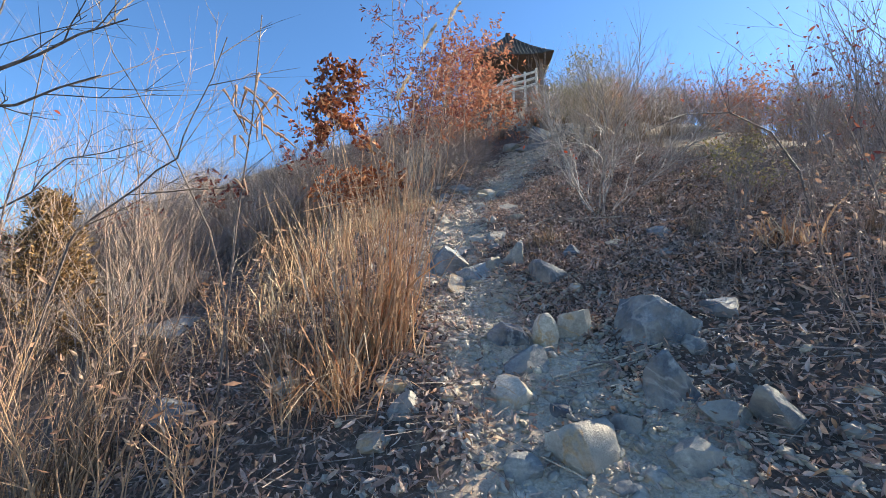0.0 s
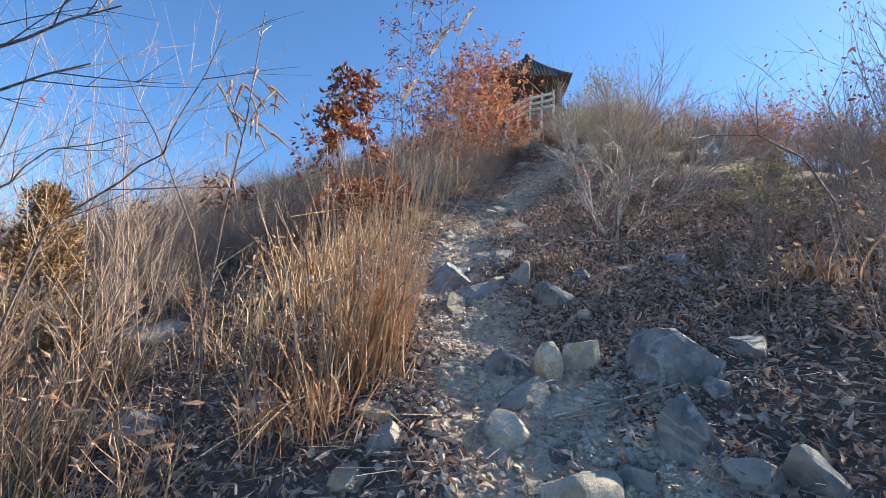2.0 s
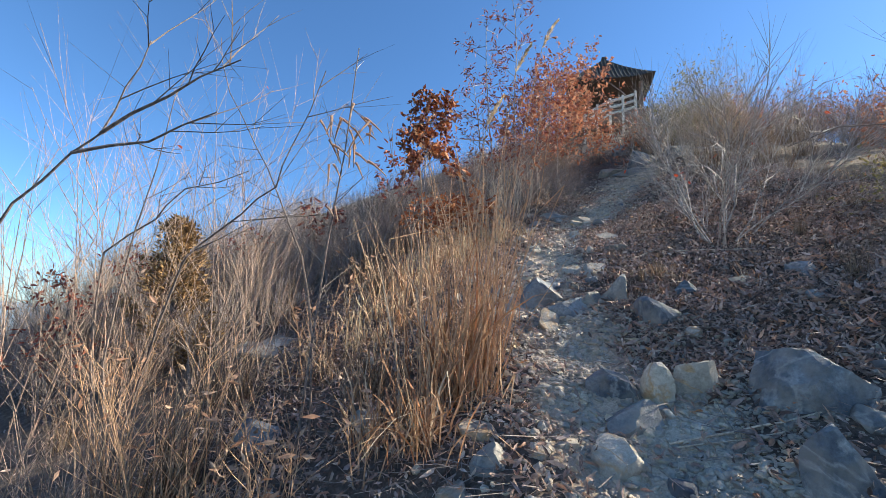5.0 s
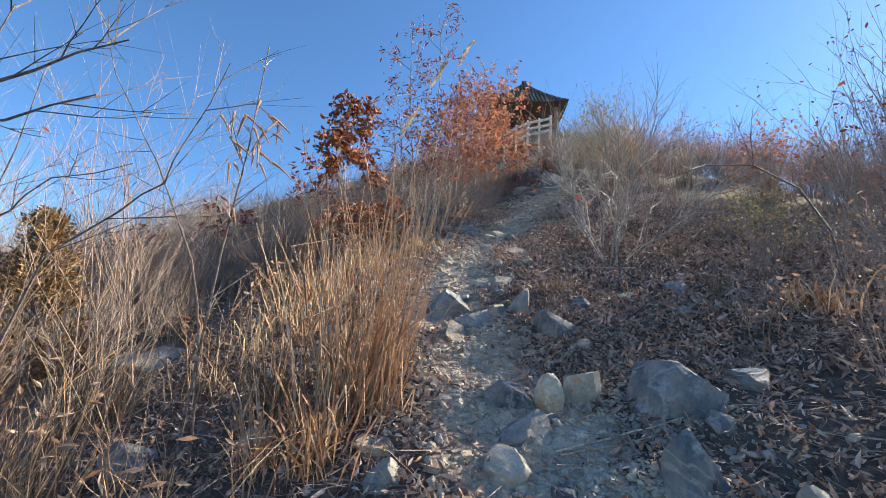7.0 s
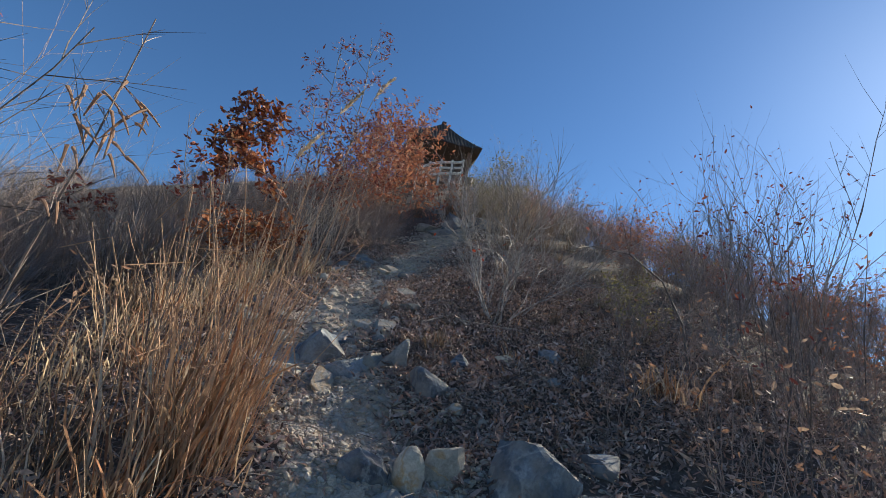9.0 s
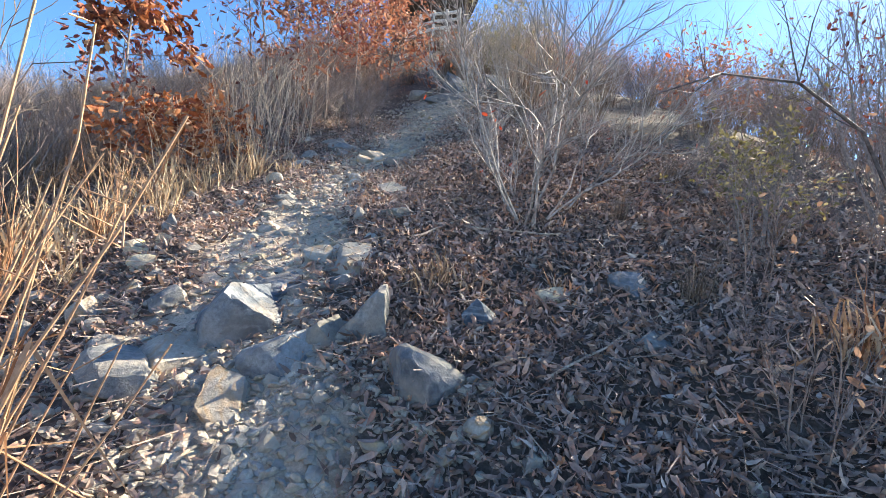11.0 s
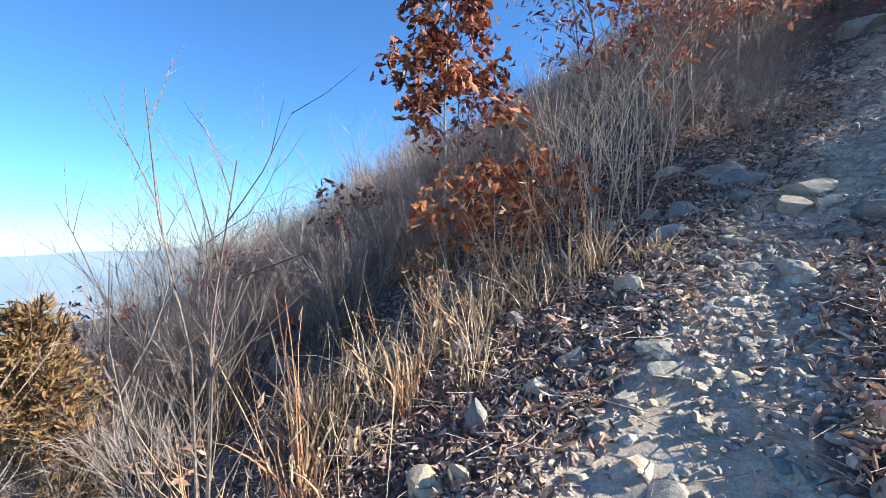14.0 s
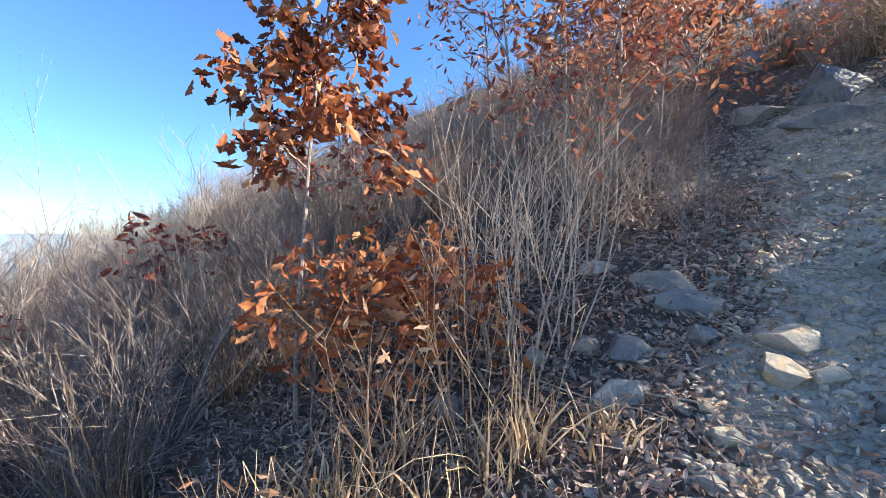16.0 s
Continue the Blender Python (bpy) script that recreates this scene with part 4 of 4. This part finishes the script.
for x, y, h in ((-2.7, 2.6, 2.3), (-3.1, 3.1, 2.3), (-2.3, 3.3, 2.0), (-1.9, 2.7, 2.0), (-3.6, 2.7, 2.5)):
    shrub("bare_shrub", x, y, h, 5, M_REDTWIG, "tall bare shrub with pale reddish thin upright stems", 0.3, 2, 5, 0.006, lift=0.05, wob=0.07)

# slim stem hung with curled leaves
pod = base_at("withered_stem", -1.24, 2.42)
g = Geo()
pts = [Vector((0, 0, 0)), Vector((0.03, 0, 0.6)), Vector((0.05, 0.02, 1.2)), Vector((0.10, 0.03, 1.8)), Vector((0.12, 0.04, 2.5))]
g.tube(pts, 0.009, 0.003, 5)
stem = part("stem", g, M_DARKTWIG, pod)
for i in range(16):
    u = rnd.uniform(1.3, 3.9)
    k = int(u)
    g = Geo()
    branch(g, pts[k].lerp(pts[k + 1], u - k), tilted((0, 0, 1), 0.8), rnd.uniform(0.2, 0.42), 0.003, 0, 0.1, 0.04, 0, 0.5, 3)
    part("twig", g, M_TWIG, stem)
for i in range(26):
    g = Geo()
    z = rnd.choice((1.7, 1.8, 1.88, 1.95, 1.45, 2.05))
    p = Vector((0.08 + rnd.uniform(-0.12, 0.2), rnd.uniform(-0.1, 0.1), z + rnd.uniform(-0.1, 0.08)))
    d = Vector((rnd.uniform(-0.5, 1), rnd.uniform(-0.6, 0.6), -0.7)).normalized()
    q = p + d * rnd.uniform(0.10, 0.16)
    g.tube([p, p.lerp(q, 0.3) + Vector((0, 0, 0.008)), p.lerp(q, 0.7) + Vector((0, 0, 0.006)), q], 0.009, 0.003, 6)
    g.tube([Vector((0.08, 0.03, z + 0.06)), p], 0.0015, 0.001, 3)
    part("curled_leaf", g, M_POD, pod, "rolled-up tan dead leaf")
tagged(pod, "thin dark stem hung with rolled-up tan dead leaves", "plant")


def dry_weed(x, y, height, stems, label, seed, leaf_chance=0.4):
    return shrub("dry_weed", x, y, height, stems, M_STRAW, label, 0.5, 1, 6, 0.0055, leaf_mat=M_POD, leaf_size=0.068, leaf_chance=leaf_chance, group="dry weeds", category="weed", shape=SLIM, wob=0.1)


for x, y, h, s in ((-1.75, 2.15, 0.95, 7), (-1.45, 2.05, 0.7, 6), (-2.2, 2.35, 1.1, 7), (-1.25, 2.2, 0.55, 6), (-2.7, 2.7, 1.0, 6), (-0.75, 2.2, 0.45, 5), (-1.05, 1.95, 0.45, 5), (-1.65, 3.3, 0.8, 5), (-1.5, 4.25, 0.7, 5), (-1.15, 5.4, 0.6, 6), (-0.95, 5.9, 0.75, 7), (-0.7, 6.2, 0.8, 7)):
    dry_weed(x, y, h, s, "yellowed dead weed with withered leaves", 0)
for x, y, h in ((-0.45, 6.42, 1.15), (-0.62, 6.6, 1.25), (-0.28, 6.65, 1.1), (-0.8, 6.9, 1.3), (-0.15, 7.35, 1.1), (-0.5, 7.3, 1.3)):
    shrub("dry_weed", x, y, h, 7, M_PALETWIG, "bunch of upright pale dead stalks beside the path", 0.34, 1, 5, 0.006, wob=0.11, group="dry weeds", category="weed", lift=0.08)

# uphill side
broom = shrub("green_shrub", 2.5, 3.5, 0.55, 15, M_TWIG, "sparse shrub with small olive-yellow leaves on the bank", 0.5, 2, 4, 0.0045, leaf_mat=M_OLIVE, leaf_size=0.028, per_tip=2, leaf_chance=0.8, whole=True)
shrub("green_shrub", 3.2, 9.9, 1.2, 14, M_TWIG, "olive-green shrub above the rock outcrop", 0.6, 2, 5, 0.008, leaf_mat=M_OLIVE, leaf_size=0.06, per_tip=3, whole=True)
for x, y, h in ((2.5, 7.4, 1.3), (3.0, 7.7, 1.35), (2.2, 8.0, 1.15), (2.8, 8.3, 1.4), (3.4, 8.1, 1.3)):
    shrub("green_shrub", x, y, h, 22, M_PALETWIG, "dense upright shrub with faded grey-green twigs", 0.35, 2, 5, 0.006, leaf_mat=M_OLIVE, leaf_size=0.03, per_tip=1, leaf_chance=0.5, whole=True)
thorn = base_at("thorny_branch", 2.55, 2.9)
g = Geo()
spine = [Vector(p) for p in ((0, 0, 0), (-0.05, 0.02, 0.45), (-0.2, 0.05, 0.75), (-0.45, 0.1, 0.92), (-0.75, 0.15, 0.93), (-1.0, 0.2, 0.83))]
g.tube(spine, 0.009, 0.003, 5)
part("stem", g, M_DARKTWIG, thorn)
for i in (2, 3, 3, 4, 4):
    g = Geo()
    branch(g, spine[i], tilted(spine[i] - spine[i - 1], 0.8), 0.4, 0.003, 1, 0.14, 0.04, 4, 0.7, 3)
    part("branch", g, M_DARKTWIG, thorn)
tagged(thorn, "dark thorny branch arching over the bank", "branch", "bare shrubs")
for x, y, h in ((2.6, 2.35, 1.35), (2.45, 2.1, 1.2), (3.0, 2.5, 1.6), (3.3, 2.9, 1.7), (3.6, 2.6, 1.5)):
    shrub("tall_stalk", x, y, h, 3, M_DARKTWIG, "tall thin dry stalk with withered seed heads", 0.2, 1, 3, 0.006, leaf_mat=M_MAROON, leaf_size=0.04, per_tip=3, leaf_chance=0.22, wob=0.06, group="seed stalks", category="weed")
for x, y, h in ((3.6, 3.6, 1.5), (4.2, 4.0, 1.7), (4.0, 3.2, 1.6), (4.8, 4.6, 1.6)):
    shrub("bare_shrub", x, y, h, 10, M_TWIG, "bare shrub with fine twigs and a few withered leaves", 0.5, 2, 4, 0.008, leaf_mat=M_MAROON, leaf_size=0.04, leaf_chance=0.35, whole=True)

for x, y, h in ((2.15, 2.3, 0.8), (2.0, 2.0, 0.7), (2.4, 2.6, 0.75), (1.85, 2.7, 0.5), (2.7, 3.1, 0.8), (2.2, 3.2, 0.6), (2.05, 1.75, 0.75), (2.5, 1.9, 0.9), (2.9, 2.2, 0.9)):
    shrub("dry_weed", x, y, h, 6, M_REDTWIG, "thin reddish-brown dead weed on the bank", 0.5, 1, 6, 0.004, leaf_mat=M_POD, leaf_size=0.04, leaf_chance=0.25, group="dry weeds", category="weed", wob=0.1)
russet = [shrub("russet_shrub", 4.2 + 0.7 * i, 5.8 + 0.4 * i, 0.95, 18, M_REDTWIG, "low bushy shrub with russet autumn leaves", 0.7, 1, 7, 0.006, leaf_mat=M_RUSSET, leaf_size=0.055, per_tip=2, leaf_chance=0.6, whole=True, group="russet shrubs") for i in range(3)]
brush = [shrub("brush", -2.9 - 0.8 * i, 6.4 + 0.6 * i, 0.95, 13, (M_SCRUB, M_TWIG, M_REDTWIG, M_SCRUB)[i], "tangled bare grey-brown brush on the hillside", 0.85, 1, 10, 0.006, wob=0.26, whole=True, group="hillside brush") for i in range(4)]
olive = [shrub("green_shrub", 4.6 + 0.9 * i, 5.0 + 0.8 * i, 0.9, 24, M_TWIG, "sparse olive-brown bush among the brush", 0.7, 1, 7, 0.006, leaf_mat=M_OLIVE, leaf_size=0.04, leaf_chance=0.5, whole=True, group="olive shrubs") for i in range(2)]
def strew_joined(templates, count, xr, yr, size, keep=None):
    """The same bushes far off, joined into one mesh for each kind."""
    places = {k: [] for k in range(len(templates))}
    made = 0
    while made < count:
        x, y = rnd.uniform(*xr), rnd.uniform(*yr)
        if keep and not keep(x, y):
            continue
        places[rnd.randrange(len(templates))].append((x, y, rnd.uniform(*size), rnd.uniform(0, 6.283)))
        made += 1
    for k, spots in places.items():
        me = templates[k].children[0].data
        v = np.empty(len(me.vertices) * 3, dtype=np.float32)
        me.vertices.foreach_get("co", v)
        f = np.empty(len(me.polygons) * 3, dtype=np.int32)
        me.polygons.foreach_get("vertices", f)
        v, f = v.reshape(-1, 3), f.reshape(-1, 3)
        vs, fs = [], []
        for n, (x, y, size_k, a) in enumerate(spots):
            m = np.array(Matrix.Rotation(a, 3, "Z"))
            vs.append((v * size_k) @ m.T + np.array((x, y, gz(x, y) - 0.03)))
            fs.append(f + n * len(v))
        ob = new("scrub", mesh_from("scrub", np.concatenate(vs), np.concatenate(fs), me.materials[0]))
        tagged(ob, "grey-brown leafless scrub covering the far hillside", "scrub", kind="stuff")


thicket = [shrub("thicket", -6.0 - 0.9 * i, 5.2 + 1.3 * i, 1.75 + 0.1 * i, 17, (M_SCRUB, M_DARKTWIG, M_TWIG)[i], "tall dense thicket of bare grey-brown twigs", 0.6, 1, 11, 0.0075, whole=True, group="hillside thickets", foot=0.3, wob=0.26) for i in range(3)]
strew(thicket, 15, (-7.5, -3.6), (2.2, 6.0), 1.0, (0.5, 0.85), lambda x, y: math.hypot(x + 3.95, y - 4.3) > 0.9 and math.hypot(x, y - 4) > 3.2)
strew(thicket, 40, (-11.0, -3.4), (5.5, 13.0), 1.0, (0.36, 0.62))
strew(thicket, 34, (-17.0, -8.0), (2.0, 18.0), 1.0, (0.6, 1.0))
strew(thicket, 16, (3.4, 9.0), (3.2, 9.0), 1.0, (0.4, 0.7), lambda x, y: x > 4.2 or y > 6.4)
strew(brush, 26, (2.9, 6.5), (1.0, 4.4), 1.0, (0.35, 0.75))
strew(russet, 8, (3.0, 6.0), (1.5, 4.2), 1.0, (0.4, 0.7))
strew(russet, 36, (2.6, 8.5), (4.6, 13.0), 1.0, (0.7, 1.3), lambda x, y: x > 4.0 or y > 6.2)
strew(russet, 12, (-2.5, 1.2), (10.0, 16.0), 0.9, (0.7, 1.2))
strew(brush, 9, (1.9, 3.8), (2.6, 6.2), 1.0, (0.25, 0.45), lambda x, y: math.hypot(x - 1.57, y - 4.28) > 0.6)
strew(pool, 10, (1.9, 3.8), (2.2, 6.5), 1.0, (0.2, 0.4))
strew(brush, 14, (-6.0, -2.3), (1.8, 5.2), 1.0, (0.5, 0.9))
strew(brush, 16, (-6.8, -3.2), (3.4, 7.8), 1.0, (0.9, 1.3), lambda x, y: math.hypot(x, y) > 5.6 and math.hypot(x + 3.95, y - 4.3) > 0.9)
strew(olive, 9, (2.8, 8.0), (4.0, 14.0), 1.0, (0.7, 1.2), lambda x, y: x > 4.0 or y > 6.2)
strew(brush, 40, (2.4, 9.5), (3.2, 14.0), 1.0, (0.6, 1.3), lambda x, y: x > 4.2 or y > 6.4)
strew_joined(brush, 80, (-10.0, -4.5), (4.6, 15.0), (0.6, 1.25))
strew(brush, 40, (-4.6, -2.2), (4.6, 9.0), 1.0, (0.6, 1.1))
strew_joined(brush, 75, (-5.0, 9.0), (11.0, 27.0), (0.8, 1.4), lambda x, y: y < 13 or abs(x - 0.16 * y) > 1.3)
strew(brush, 70, (-8.0, -2.2), (4.8, 12.0), 1.0, (0.7, 1.1))
strew_joined(brush, 60, (-8.0, 0.6), (10.5, 19.0), (0.8, 1.3))
strew_joined(brush, 45, (-24.0, -8.0), (5.0, 26.0), (1.2, 2.2))
strew(brush, 22, (-2.4, 0.6), (7.6, 11.5), 0.8, (0.7, 1.2))
strew(brush, 12, (-0.2, 0.9), (7.3, 9.2), 0.6, (0.5, 0.85))


def juniper(x, y, height, label):
    thing = base_at("juniper", x, y, 0.05)
    g = Geo()
    g.tube([(0, 0, 0), (0.02, 0, height * 0.5), (0, 0.02, height)], 0.03, 0.006, 6)
    part("trunk", g, M_DARKTWIG, thing)
    wood, green = Geo(), Geo()
    for i in range(95):
        u = rnd.uniform(0.04, 0.97)
        a = rnd.uniform(0, 6.283)
        l = height * 0.42 * (1.05 - u * 0.9) * rnd.uniform(0.6, 1.2)
        pts = wander((0, 0, height * u), (math.cos(a), math.sin(a), 0.55), l, 4, 0.15, 0.12)
        wood.tube(pts, 0.006, 0.002, 3)
        for _ in range(60):
            k = rnd.randrange(1, 4)
            q = pts[k].lerp(pts[k + 1], rnd.random()) + Vector((rnd.gauss(0, 1), rnd.gauss(0, 1), rnd.gauss(0, 1))) * 0.03
            green.leaf(q, tilted(pts[k + 1] - pts[k], 0.7), rnd.uniform(0.04, 0.09), SLIM, 0.1)
    tagged(part("brushwood", wood, M_DARKTWIG, thing), kind="stuff")
    tagged(part("crown", green, M_JUNIPER, thing), kind="stuff")
    return tagged(thing, label, "conifer", "junipers")


juniper(-3.95, 4.3, 1.85, "bushy juniper with brown-green winter foliage")
# bare little trees on the outer slope
for x, y, h in ((-4.1, 5.4, 2.4), (-4.7, 5.1, 2.8), (-5.6, 7.0, 2.8), (-4.6, 8.5, 2.0)):
    shrub("bare_sapling", x, y, h, 5, M_TWIG, "small bare sapling with curving thin twigs", 0.5, 2, 6, 0.009, wob=0.16, group="bare saplings", category="tree")

sap = base_at("bare_sapling", -1.12, 3.86)
for spine in (((0, 0, 0), (0.03, 0.05, 0.6), (-0.05, 0.1, 1.1), (-0.25, 0.12, 1.55), (-0.36, 0.15, 2.0)), ((0, 0, 0), (-0.1, 0.0, 0.5), (-0.32, 0.02, 0.85), (-0.5, 0.05, 1.1), (-0.48, 0.06, 1.4)), ((0.02, 0, 0), (0.08, 0.05, 0.6), (0.06, 0.1, 1.05), (0.16, 0.15, 1.35), (0.4, 0.2, 1.42)), ((0, 0, 0), (0.0, 0.1, 0.7), (-0.02, 0.15, 1.2), (0.08, 0.2, 1.7))):
    pts = [Vector(p) for p in spine]
    g = Geo()
    g.tube(pts, 0.006, 0.002, 5)
    stem = part("stem", g, M_DARKTWIG, sap)
    for i in range(5):
        k = rnd.randrange(1, len(pts) - 1)
        g = Geo()
        branch(g, pts[k].lerp(pts[k + 1], rnd.random()), tilted(pts[k + 1] - pts[k], 0.5), rnd.uniform(0.25, 0.5), 0.003, 1, 0.1, 0.05, 2, 0.6, 3)
        part("twig", g, M_DARKTWIG, stem)
tagged(sap, "thin bare sapling with curving dark stems", "tree", "bare saplings")

# ---- pavilion on the crest ----
pav = new("pavilion")
PX, PY = 4.2, 26.0
pz = gz(PX, PY)
pav.location = (PX, PY, pz)


def box(w, d, h, at=(0, 0, 0), turn=(0, 0, 0)):
    bm = bmesh.new()
    bmesh.ops.create_cube(bm, size=1, matrix=Matrix.Diagonal((w, d, h, 1)))
    bmesh.ops.bevel(bm, geom=bm.edges[:], offset=min(w, d, h) * 0.08, segments=1, affect="EDGES")
    bmesh.ops.transform(bm, matrix=pose(*at, *turn), verts=bm.verts)
    return bm


def bm_part(name, bm, mat, parent, label=""):
    me = bpy.data.meshes.new(name)
    bm.to_mesh(me)
    bm.free()
    me.materials.append(mat)
    return part(name, me, mat, parent, label)


bm_part("floor", box(4.2, 4.2, 0.9, (0, 0, 0.0)), M_POSTWOOD, pav)
for sx in (-1.7, 1.7):
    for sy in (-1.7, 1.7):
        bm_part("column", box(0.2, 0.2, 2.0, (sx, sy, 1.4)), M_POSTWOOD, pav)
bm = bmesh.new()
rings = []
for k in range(8):
    u = k / 7
    w = 2.35 * (1 - u) + 0.08 * u
    z = 2.2 + 2.7 * (0.75 * u + 0.25 * u * u)
    ring = []
    for j in range(24):
        q = j / 24 * 4
        e, f = int(q), q - int(q)
        c = [(-1, -1), (1, -1), (1, 1), (-1, 1)]
        a, b = c[e], c[(e + 1) % 4]
        x, y = a[0] + (b[0] - a[0]) * f, a[1] + (b[1] - a[1]) * f
        lift = 0.28 * (1 - u) * (abs(2 * f - 1) ** 3)
        ring.append(bm.verts.new((x * w, y * w, z + lift)))
    rings.append(ring)
for r0, r1 in zip(rings, rings[1:]):
    for j in range(24):
        bm.faces.new((r0[j], r0[(j + 1) % 24], r1[(j + 1) % 24], r1[j]))
bm.faces.new(rings[0][::-1])
bm.faces.new(rings[-1])
roof = bm_part("roof", bm, M_ROOF, pav, "dark shingled hipped roof with upturned eaves")
for face in range(4):
    for j in range(-10, 11):
        half = 2.7 * (1 - abs(j) / 11)
        if half > 0.3:
            a = face * math.pi / 2
            g = Geo()
            pts = []
            for k in range(4):
                u = k / 3 * (1 - abs(j) / 11)
                w = 2.35 * (1 - u) + 0.08 * u
                p = Vector((j * 0.21, -w, 2.2 + 2.7 * (0.75 * u + 0.25 * u * u) + 0.28 * (1 - u) * abs(j * 0.21 / w) ** 3 + 0.02))
                p.rotate(Matrix.Rotation(a, 3, "Z"))
                pts.append(p)
            g.tube(pts, 0.05, 0.05, 5)
            part("tile_row", g, M_ROOF, roof)
bm_part("finial", box(0.3, 0.3, 0.5, (0, 0, 4.8)), M_ROOF, pav)
tagged(pav, "wooden hilltop pavilion with a dark hipped roof", "pavilion")

rail = new("wooden_railing")
rx, ry = 2.3, 19.8
rail.location = (rx, ry, gz(rx, ry))
steps = [(0.0, 0.0, 0.25), (0.6, 0.2, 0.45), (1.2, 0.4, 0.65), (1.8, 0.5, 0.75), (2.4, 0.6, 0.85)]
for i, (x, y, z) in enumerate(steps):
    zz = gz(rx + x, ry + y) - gz(rx, ry)
    bm_part("post", box(0.10, 0.10, z + 1.5, (x, y, zz + (z + 1.5) / 2 - 0.2)), M_RAIL, rail)
    if i:
        a, b = steps[i - 1], steps[i]
        za = gz(rx + a[0], ry + a[1]) - gz(rx, ry)
        for lev in (0.5, 0.82, 1.15):
            g = Geo()
            g.tube([(a[0], a[1], za + a[2] + lev), (b[0], b[1], zz + b[2] + lev)], 0.065, 0.065, 6)
            part("rail", g, M_RAIL, rail)
tagged(rail, "pale weathered wooden railing climbing to the pavilion", "railing")
